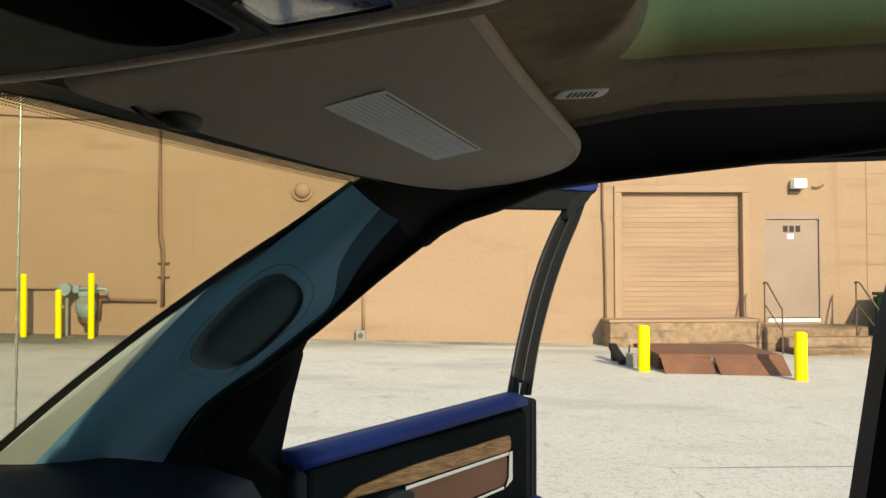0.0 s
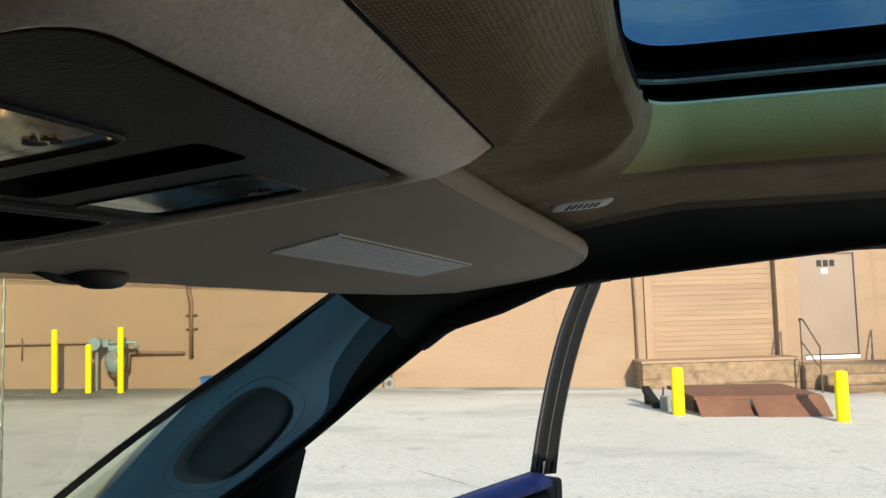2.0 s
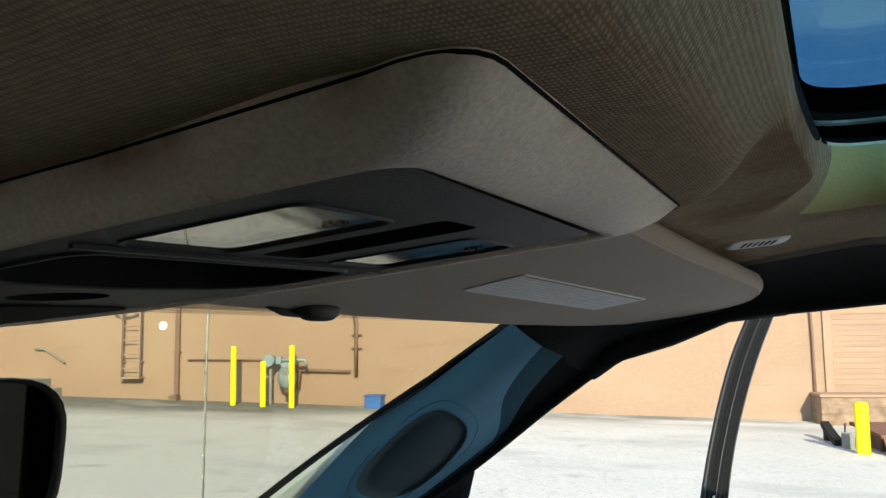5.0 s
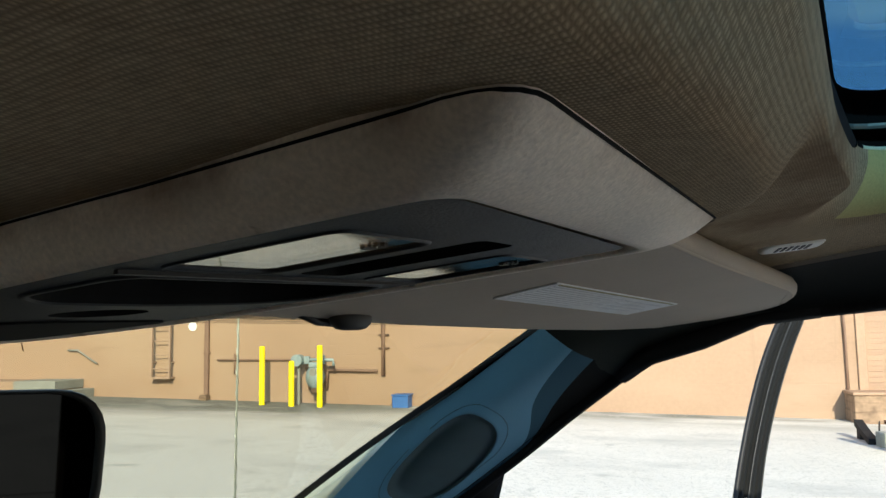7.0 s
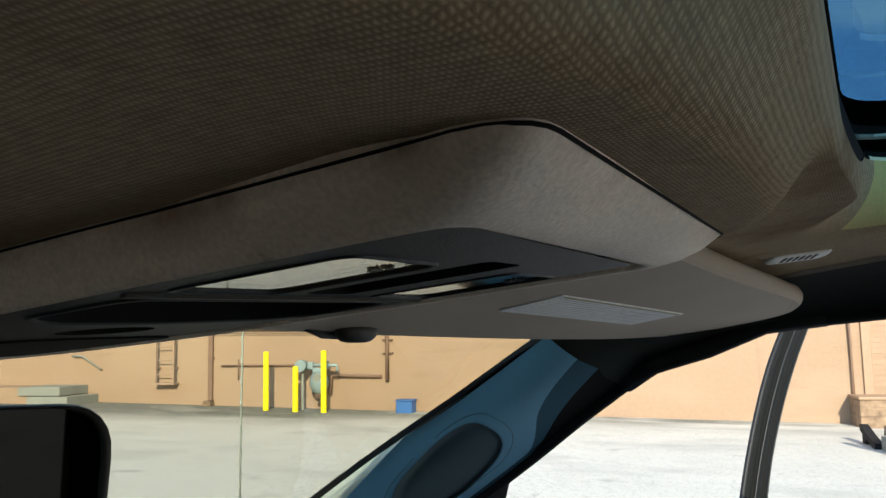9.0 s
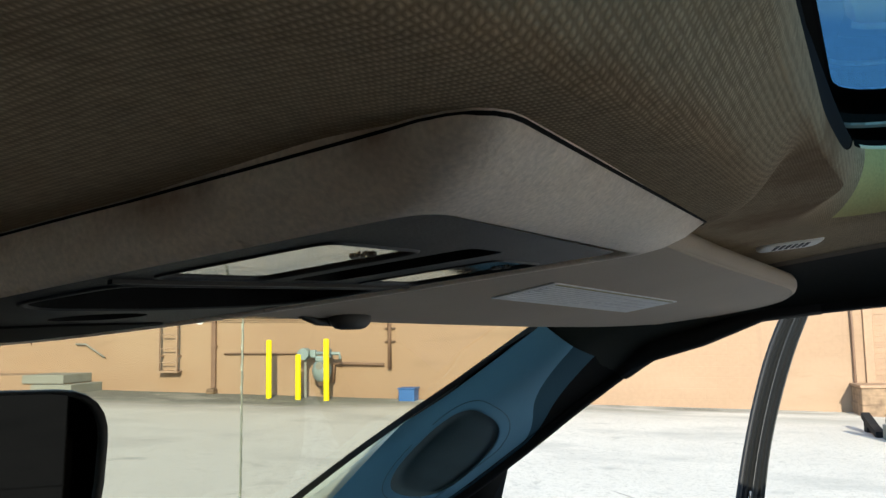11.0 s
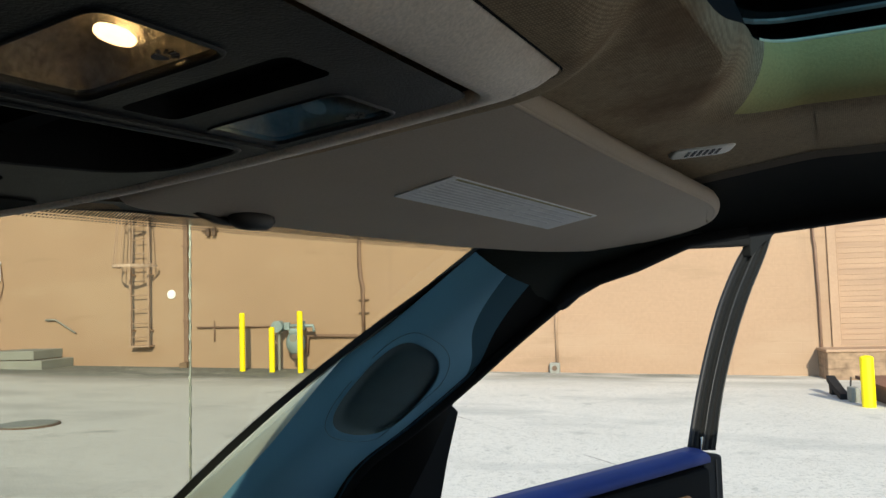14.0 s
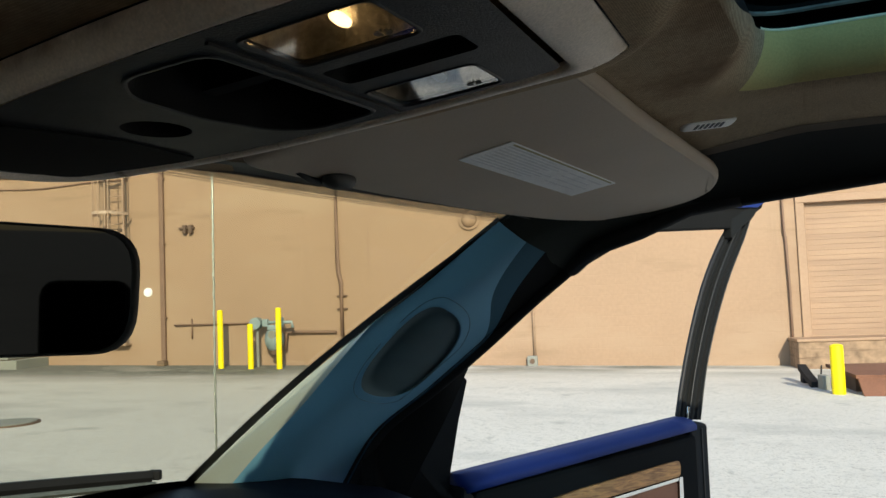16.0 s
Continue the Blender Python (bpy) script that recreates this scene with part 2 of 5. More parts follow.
def ground_mat():
    """Sun-bleached concrete with dark stains, aggregate and cracks."""
    m = mat("lot_concrete", (0.55, 0.515, 0.455), 0.92, vary=0.10, scale=0.6, fine=45, bump=0.5, dist=0.012)
    n, l = m.node_tree.nodes, m.node_tree.links
    co = n["Texture Coordinate"].outputs["Object"]
    base = n["Mix"].outputs["Result"]
    c = node_mix(n, l, node_mask(n, l, co, 0.35, 0.52, 0.72, squash=(1, 1.8, 1)), base, (0.37, 0.355, 0.32, 1))
    c = node_mix(n, l, node_mask(n, l, co, 1.7, 0.62, 0.76), c, (0.33, 0.32, 0.285, 1))
    # damp dirt that has gathered at the wall's foot
    sx = n.new("ShaderNodeSeparateXYZ")
    l.new(co, sx.inputs[0])
    foot = n.new("ShaderNodeMapRange")
    foot.inputs["From Min"].default_value, foot.inputs["From Max"].default_value = 13.8, 16.0
    l.new(sx.outputs["Y"], foot.inputs["Value"])
    dirt = n.new("ShaderNodeMath")
    dirt.operation = "MULTIPLY"
    l.new(foot.outputs["Result"], dirt.inputs[0])
    l.new(node_mask(n, l, co, 0.8, 0.38, 0.58, squash=(0.4, 1, 1)), dirt.inputs[1])
    c = node_mix(n, l, dirt.outputs[0], c, (0.13, 0.13, 0.10, 1))
    # old damp stain on the lot before the gas meter
    near, side = n.new("ShaderNodeMapRange"), n.new("ShaderNodeMapRange")
    near.inputs["From Min"].default_value, near.inputs["From Max"].default_value = 12.9, 14.7
    side.inputs["From Min"].default_value, side.inputs["From Max"].default_value = -4.3, -6.0
    l.new(sx.outputs["Y"], near.inputs["Value"])
    l.new(sx.outputs["X"], side.inputs["Value"])
    stain, gate2 = n.new("ShaderNodeMath"), n.new("ShaderNodeMath")
    stain.operation = gate2.operation = "MULTIPLY"
    l.new(near.outputs["Result"], stain.inputs[0])
    l.new(side.outputs["Result"], stain.inputs[1])
    l.new(stain.outputs[0], gate2.inputs[0])
    l.new(node_mask(n, l, co, 0.8, 0.30, 0.46, squash=(0.5, 1.3, 1)), gate2.inputs[1])
    c = node_mix(n, l, gate2.outputs[0], c, (0.105, 0.105, 0.085, 1))
    c = node_mix(n, l, node_mask(n, l, co, 16.0, 0.52, 0.70, 5.0, 0.75), c, (0.37, 0.35, 0.31, 1))
    c = node_mix(n, l, node_mask(n, l, co, 4.5, 0.60, 0.66, 8.0, 0.7, (1, 0.6, 1)), c, (0.40, 0.38, 0.335, 1))
    c = node_mix(n, l, node_mask(n, l, co, 45.0, 0.56, 0.70, 2.0), c, (0.31, 0.29, 0.25, 1))
    v = n.new("ShaderNodeTexVoronoi")
    v.feature = "DISTANCE_TO_EDGE"
    v.inputs["Scale"].default_value = 0.22
    w = n.new("ShaderNodeTexNoise")
    w.inputs["Scale"].default_value, w.inputs["Detail"].default_value = 1.6, 8
    mixv = n.new("ShaderNodeMix")
    mixv.data_type = "VECTOR"
    mixv.inputs["Factor"].default_value = 0.55
    l.new(co, mixv.inputs["A"])
    l.new(w.outputs["Color"], mixv.inputs["B"])
    l.new(mixv.outputs["Result"], v.inputs["Vector"])
    crack = n.new("ShaderNodeMapRange")
    crack.inputs["From Min"].default_value, crack.inputs["From Max"].default_value = 0.0004, 0.0016
    crack.inputs["To Min"].default_value, crack.inputs["To Max"].default_value = 1.0, 0.0
    l.new(v.outputs["Distance"], crack.inputs["Value"])
    gate = n.new("ShaderNodeMath")
    gate.operation = "MULTIPLY"
    l.new(crack.outputs["Result"], gate.inputs[0])
    l.new(node_mask(n, l, co, 0.5, 0.48, 0.60), gate.inputs[1])
    c = node_mix(n, l, gate.outputs[0], c, (0.12, 0.11, 0.10, 1))
    l.new(c, n["Principled BSDF"].inputs["Base Color"])
    return m


def wall_mat():
    """Tan painted blockwork: faint courses, patchy repainting and streaks."""
    m = mat("tan_wall_paint", (0.290, 0.190, 0.121), 0.88, vary=0.08, scale=0.5, fine=14, bump=0.25, dist=0.008)
    n, l = m.node_tree.nodes, m.node_tree.links
    co = n["Texture Coordinate"].outputs["Object"]
    c = node_mix(n, l, node_mask(n, l, co, 0.35, 0.50, 0.62, squash=(0.5, 1, 1.6)), n["Mix"].outputs["Result"], (0.31, 0.212, 0.138, 1))
    c = node_mix(n, l, node_mask(n, l, co, 1.1, 0.58, 0.70, squash=(0.35, 1, 2.2)), c, (0.25, 0.165, 0.103, 1))
    c = node_mix(n, l, node_mask(n, l, co, 1.0, 0.62, 0.80, squash=(3.0, 1, 0.15)), c, (0.23, 0.15, 0.098, 1))
    sep = n.new("ShaderNodeMapping")
    sep.inputs["Rotation"].default_value = (radians(90), 0, 0)
    br = n.new("ShaderNodeTexBrick")
    br.inputs["Scale"].default_value = 1.0
    br.inputs["Brick Width"].default_value, br.inputs["Row Height"].default_value = 0.41, 0.205
    br.inputs["Mortar Size"].default_value, br.inputs["Mortar Smooth"].default_value = 0.008, 0.6
    l.new(co, sep.inputs["Vector"])
    l.new(sep.outputs["Vector"], br.inputs["Vector"])
    add = n.new("ShaderNodeMath")
    add.operation = "MULTIPLY_ADD"
    add.inputs[1].default_value = -0.6
    l.new(br.outputs["Fac"], add.inputs[0])
    l.new(n["Noise Texture.001"].outputs["Fac"], add.inputs[2])
    l.new(add.outputs[0], n["Bump"].inputs["Height"])
    l.new(c, n["Principled BSDF"].inputs["Base Color"])
    return m


def slat_mat():
    """Faded roller door paint, each slat a little different."""
    m = mat("slat_paint", (0.29, 0.185, 0.115), 0.7, vary=0.12, scale=0.8, fine=30, bump=0.1)
    n, l = m.node_tree.nodes, m.node_tree.links
    o, r = n.new("ShaderNodeObjectInfo"), n.new("ShaderNodeMapRange")
    r.inputs["To Min"].default_value, r.inputs["To Max"].default_value = 0.94, 1.06
    l.new(o.outputs["Random"], r.inputs["Value"])
    co = n["Texture Coordinate"].outputs["Object"]
    c = node_mix(n, l, 1.0, n["Mix"].outputs["Result"], r.outputs["Result"], "MULTIPLY")
    c = node_mix(n, l, node_mask(n, l, co, 1.4, 0.48, 0.66, squash=(0.3, 1, 4)), c, (0.24, 0.15, 0.095, 1))
    l.new(c, n["Principled BSDF"].inputs["Base Color"])
    return m


M["slat"] = slat_mat()
M["ground"] = ground_mat()
M["wall"] = wall_mat()
M["gold"] = mat("lamp_reflector", (0.42, 0.38, 0.33), 0.42, 0.8, vary=0.5, scale=60, fine=400, bump=0.5, dist=0.002)
M["lensglass"] = glass_mat("lamp_lens", (0.88, 0.85, 0.79), 0.10, 0.8, 0.05)
# roof rail cloth in two dark tones, the rail's shade put into colour
M["corner"] = mat("shaded_rail_lining", (0.012, 0.013, 0.012), 0.95, spec=0.1, vary=0.15, scale=9, fine=500, bump=0.3, dist=0.001)
M["railshade"] = mat("half_shaded_lining", (0.105, 0.082, 0.06), 0.95, spec=0.1, vary=0.15, scale=9, fine=500, bump=0.3, dist=0.001)
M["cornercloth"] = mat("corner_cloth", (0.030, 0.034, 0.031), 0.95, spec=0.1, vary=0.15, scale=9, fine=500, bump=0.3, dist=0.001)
M["dash"] = mat("dash_vinyl", (0.003, 0.005, 0.013), 0.6, spec=0.2, vary=0.15, scale=12, fine=300, bump=0.3, dist=0.001)
M["stepstone"] = mat("grey_concrete_step", (0.21, 0.21, 0.18), 0.9, vary=0.2, scale=3, fine=40, bump=0.3)
M["bluebin"] = mat("blue_plastic", (0.03, 0.11, 0.30), 0.5, vary=0.1)
M["concrete"] = mat("old_concrete", (0.235, 0.155, 0.096), 0.9, vary=0.5, scale=1.3, fine=9, bump=0.5, dist=0.01)


def stained(m):
    """Dark run marks and level damp bands on old concrete."""
    n, l = m.node_tree.nodes, m.node_tree.links
    co = n["Texture Coordinate"].outputs["Object"]
    c = node_mix(n, l, node_mask(n, l, co, 1.0, 0.53, 0.66, squash=(0.5, 0.5, 7.0)), n["Mix"].outputs["Result"], (0.105, 0.066, 0.040, 1))
    c = node_mix(n, l, node_mask(n, l, co, 1.6, 0.60, 0.72, squash=(3.0, 3.0, 0.4)), c, (0.13, 0.085, 0.052, 1))
    l.new(c, n["Principled BSDF"].inputs["Base Color"])


stained(M["concrete"])
M["hoop"] = mat("pale_hoop_paint", (0.40, 0.29, 0.21), 0.6, vary=0.15, scale=6)
M["ladder"] = mat("ladder_paint", (0.30, 0.20, 0.135), 0.7, vary=0.2, scale=6)
M["shutter"] = mat("shutter_paint", (0.29, 0.185, 0.115), 0.7, vary=0.12, scale=0.8, fine=30, bump=0.1)


# ---- building blocks ----
def part(name, bm, material, parent=None, label="", smooth=False):
    """Links a bmesh as one mesh object under a thing or a part; the mesh is in world metres."""
    me = bpy.data.meshes.new(name)
    bmesh.ops.recalc_face_normals(bm, faces=bm.faces[:])
    bm.to_mesh(me)
    bm.free()
    me.materials.append(material)
    if smooth:
        for p in me.polygons:
            p.use_smooth = True
    ob = new(name, me)
    if parent is not None:
        ob.parent = parent
        ob.matrix_parent_inverse = Matrix.Translation(base_of(parent)).inverted()
    return tagged(ob, label) if label else ob


def base_of(ob):
    """Where the origin of a thing lies; parts have theirs at the world's."""
    return ob.location if ob.parent is None else Vector((0, 0, 0))


def thing(name, at, label, category, group="", kind=""):
    ob = new(name)
    ob.location = at
    ob.empty_display_size = 0.1
    return tagged(ob, label, category, group, kind)


def box(x0, x1, y0, y1, z0, z1, bevel=0.0, m=None, segs=2):
    bm = bmesh.new()
    bmesh.ops.create_cube(bm, size=1.0)
    for v in bm.verts:
        v.co = Vector(((x0 + x1) / 2 + v.co.x * (x1 - x0), (y0 + y1) / 2 + v.co.y * (y1 - y0), (z0 + z1) / 2 + v.co.z * (z1 - z0)))
    if bevel:
        bmesh.ops.bevel(bm, geom=bm.edges[:], offset=bevel, segments=segs, affect="EDGES", profile=0.5)
    if m is not None:
        bm.transform(m)
    return bm


def rod(a, b, r, sides=12, r2=None):
    bm = bmesh.new()
    a, b = Vector(a), Vector(b)
    bmesh.ops.create_cone(bm, cap_ends=True, segments=sides, radius1=r, radius2=r if r2 is None else r2, depth=(b - a).length)
    bm.transform(Matrix.Translation((a + b) / 2) @ (b - a).to_track_quat("Z", "Y").to_matrix().to_4x4())
    return bm


def joined(*bms):
    out = bmesh.new()
    for bm in bms:
        me = bpy.data.meshes.new("tmp")
        bm.to_mesh(me)
        bm.free()
        out.from_mesh(me)
        bpy.data.meshes.remove(me)
    return out


def tube(points, r, sides=8):
    """A bent pipe through the points."""
    bm = bmesh.new()
    pts = [Vector(p) for p in points]
    rings = []
    for i, p in enumerate(pts):
        d = (pts[min(i + 1, len(pts) - 1)] - pts[max(i - 1, 0)]).normalized()
        q = d.to_track_quat("Z", "Y")
        rings.append([bm.verts.new(p + q @ Vector((r * math.cos(k * math.tau / sides), r * math.sin(k * math.tau / sides), 0))) for k in range(sides)])
    for a, b in zip(rings, rings[1:]):
        for k in range(sides):
            bm.faces.new((a[k], a[(k + 1) % sides], b[(k + 1) % sides], b[k]))
    bm.faces.new(rings[0])
    bm.faces.new(rings[-1])
    return bm


def patch(f, nu, nv, skip=None):
    """A sheet through f(u, v), u and v from 0 to 1."""
    bm = bmesh.new()
    g = [[bm.verts.new(f(i / nu, j / nv)) for j in range(nv + 1)] for i in range(nu + 1)]
    for i in range(nu):
        for j in range(nv):
            if skip is None or not skip((i + 0.5) / nu, (j + 0.5) / nv):
                bm.faces.new((g[i][j], g[i + 1][j], g[i + 1][j + 1], g[i][j + 1]))
    return bm


def loft(rings, closed=True, caps=True):
    bm = bmesh.new()
    vs = [[bm.verts.new(p) for p in ring] for ring in rings]
    n = len(vs[0])
    for a, b in zip(vs, vs[1:]):
        for k in range(n if closed else n - 1):
            bm.faces.new((a[k], a[(k + 1) % n], b[(k + 1) % n], b[k]))
    if caps and closed:
        bm.faces.new(vs[0])
        bm.faces.new(vs[-1])
    return bm


def outline(corners, radius, n=5):
    """A closed polygon with its corners rounded: corners as (x, y) pairs, radius one number or one each."""
    out = []
    k = len(corners)
    for i in range(k):
        p, a, b = Vector(corners[i]), Vector(corners[i - 1]), Vector(corners[(i + 1) % k])
        r = radius[i] if isinstance(radius, (list, tuple)) else radius
        da, db = (a - p).normalized(), (b - p).normalized()
        s, e = p + da * r, p + db * r
        for j in range(n + 1):
            t = j / n
            out.append(s * (1 - t) ** 2 + p * 2 * t * (1 - t) + e * t ** 2)
    return out


def prism(loop, place, depth):
    """A slab over a flat outline: place(x, y, h) gives the point at height h, from 0 to depth."""
    return loft([[place(p.x, p.y, h) for p in loop] for h in (0.0, depth)])


# ---- car frame: f ahead of the console's rear edge, r right of the centre line, z up ----
YAW = radians(15)
CF, CR, CO = Vector((-math.cos(YAW), math.sin(YAW), 0)), Vector((math.sin(YAW), math.cos(YAW), 0)), Vector((0.10, 0.37, 0))


def car(f, r, z):
    return CO + CF * f + CR * r + Vector((0, 0, z))


CARM = Matrix(((CR.x, CF.x, 0, CO.x), (CR.y, CF.y, 0, CO.y), (0, 0, 1, 0), (0, 0, 0, 1)))   # local x = right, y = ahead


def cbox(r0, r1, f0, f1, z0, z1, bevel=0.0, segs=2):
    return box(r0, r1, f0, f1, z0, z1, bevel, CARM, segs)


def lift(x, y=0.0):
    """Height of the lot, which falls gently along the wall."""
    return 0.08 - 0.026 * x


WALL = 16.3

# ---- the lot and the building ----
def lot():
    bm = patch(lambda u, v: Vector((-400 + 800 * u, -400 + 800 * v, lift(max(-30, min(30, -400 + 800 * u))))), 160, 20)
    tagged(part("ground", bm, M["ground"]), "pale sun-bleached concrete lot with stains and cracks", "ground", kind="structure")


lot()


def wall_slab(name, x0, x1, z0, z1, holes=()):
    """A wall face with openings, as boxes round them."""
    bms = []
    xs = x0
    for hx0, hx1, hz0, hz1 in holes:
        bms += [box(xs, hx0, WALL, WALL + 0.3, z0, z1), box(hx0, hx1, WALL, WALL + 0.3, hz1, z1)]
        if hz0 > z0:
            bms.append(box(hx0, hx1, WALL, WALL + 0.3, z0, hz0))
        xs = hx1
    bms.append(box(xs, x1, WALL, WALL + 0.3, z0, z1))
    return tagged(part(name, joined(*bms), M["wall"]), "tan painted masonry wall of a warehouse", "wall", kind="structure")


ROLL = (4.37, 6.83, 0.43, 3.03)
DOOR = (7.30, 8.48, 0.40, 2.62)
wall_north = wall_slab("wall_north", -40, 40, -2, 4.93, (ROLL, DOOR))
tagged(part("wall_back", box(-40, 40, WALL + 0.3, WALL + 0.5, -2, 4.90), M["wall"]), "inner leaf of the warehouse wall", "wall", kind="structure")


def roller_door():
    x0, x1, z0, z1 = ROLL
    t = thing("roller_door", (x0, WALL, z0), "tan painted closed roll-up dock door with horizontal slats", "roller door")
    n = 26
    h = (z1 - z0) / n
    for i in range(n):
        part("slat", box(x0, x1, WALL + 0.10, WALL + 0.125, z0 + i * h + 0.002, z0 + (i + 1) * h, 0.003), M["slat"], t)
    part("backing", box(x0, x1, WALL + 0.13, WALL + 0.15, z0, z1), M["shutter"], t)
    for a, b in ((x0 - 0.16, x0 - 0.002), (x1 + 0.002, x1 + 0.16)):
        part("jamb", box(a, b, WALL - 0.05, WALL + 0.10, z0, z1, 0.01), M["shutter"], t)
    part("lintel", box(x0 - 0.16, x1 + 0.16, WALL - 0.055, WALL + 0.10, z1 + 0.002, z1 + 0.14, 0.01), M["shutter"], t)


roller_door()


def entry_door():
    x0, x1, z0, z1 = DOOR
    t = thing("entry_door", (x0, WALL, z0), "beige painted steel door in a steel frame above the dock", "door")
    part("leaf", box(x0 + 0.05, x1 - 0.05, WALL + 0.04, WALL + 0.085, z0 + 0.09, z1 - 0.13, 0.005), M["doorpaint"], t)
    for a, b in ((x0, x0 + 0.047), (x1 - 0.047, x1)):
        part("jamb", box(a, b, WALL + 0.0, WALL + 0.1, z0, z1), M["doorpaint"], t)
    part("head", box(x0 + 0.05, x1 - 0.05, WALL + 0.0, WALL + 0.1, z1 - 0.127, z1), M["doorpaint"], t)
    part("sill", box(x0 + 0.05, x1 - 0.05, WALL - 0.03, WALL + 0.1, z0, z0 + 0.07, 0.01), M["white"], t)
    part("backing", box(x0, x1, WALL + 0.11, WALL + 0.13, z0, z1), M["black"], t)
    for i in range(3):
        part("number_bar", box(x0 + 0.40 + i * 0.13, x0 + 0.50 + i * 0.13, WALL + 0.036, WALL + 0.041, z1 - 0.39, z1 - 0.26), M["black"], t)
    part("notice", box(x0 + 0.49, x0 + 0.62, WALL + 0.036, WALL + 0.041, z1 - 0.53, z1 - 0.43), M["white"], t)


entry_door()


def dock():
    t = thing("loading_dock", (4, 15.8, 0), "weathered brown concrete loading dock along the wall", "loading dock")
    part("slab", box(3.95, 6.95, 15.62, WALL - 0.002, -0.4, 0.455, 0.02), M["concrete"], t)
    part("coping", box(3.93, 6.96, 15.60, WALL - 0.003, 0.457, 0.51, 0.012), M["shutter"], t)
    part("landing", box(6.954, 8.95, 15.45, WALL - 0.002, -0.4, 0.36, 0.03), M["concrete"], t)
    for i in range(2):
        part("step", box(7.2, 9.0 + 0.3 * i, 15.1 - 0.32 * i, 15.446 - 0.32 * i, -0.5, 0.19 - 0.17 * i, 0.02), M["concrete"], t)


dock()


def ramp():
    t = thing("dock_plate", (4.7, 12.6, 0), "rust-red steel dock plate propped on two leaning plates", "dock plate")
    part("deck", loft([[Vector((x, y, z)) for x, z in ((3.78, zt - 0.05), (5.62, zt - 0.07), (5.62, zt - 0.02), (3.78, zt))] for y, zt in ((12.0, 0.24), (13.4, 0.27))]), M["rust"], t)
    for x0, x1, k in ((3.80, 4.56, 0.0), (4.60, 5.66, 0.03)):
        part("plate", loft([[Vector((x0, y + d, z)), Vector((x1, y + d + 0.05, z)), Vector((x1, y + d + 0.09, z)), Vector((x0, y + d + 0.04, z))] for y, z, d in ((11.72 - k, lift(4.7) - 0.02, 0.0), (11.99, 0.20, 0.0))]), M["rust"], t)
    part("prop", box(3.86, 4.0, 12.3, 13.3, lift(4) - 0.03, 0.18), M["darkrail"], t)
    part("prop", box(5.36, 5.5, 12.3, 13.3, lift(5.5) - 0.03, 0.18), M["darkrail"], t)


ramp()


def bollard(x, y, h, r, group, label):
    z = lift(x)
    t = thing("bollard", (x, y, z), label, "bollard", group)
    part("post", rod((x, y, z - 0.05), (x, y, z + h), r, 20), M["yellow"], t, smooth=False)
    bm = bmesh.new()
    bmesh.ops.create_uvsphere(bm, u_segments=20, v_segments=8, radius=r)
    bm.transform(Matrix.Translation((x, y, z + h)) @ Matrix.Diagonal((1, 1, 0.35, 1)))
    part("cap", bm, M["yellow"], t, smooth=True)


for x, y in ((3.55, 12.0), (5.55, 11.25)):
    bollard(x, y, 0.655, 0.087, "bollards before the dock", "stout yellow painted steel bollard beside the ramp")
for x, y, h in ((-7.11, 15.6, 1.16), (-6.43, 15.5, 0.88), (-5.83, 15.5, 1.20)):
    bollard(x, y, h, 0.057, "bollards round the gas meter", "slim yellow painted pipe bollard guarding the gas meter")


def wall_pipe(name, label, points, r, material=None, sides=10, category="pipe"):
    return tagged(part(name, tube(points, r, sides), material or M["brownpaint"], smooth=True), label, category)


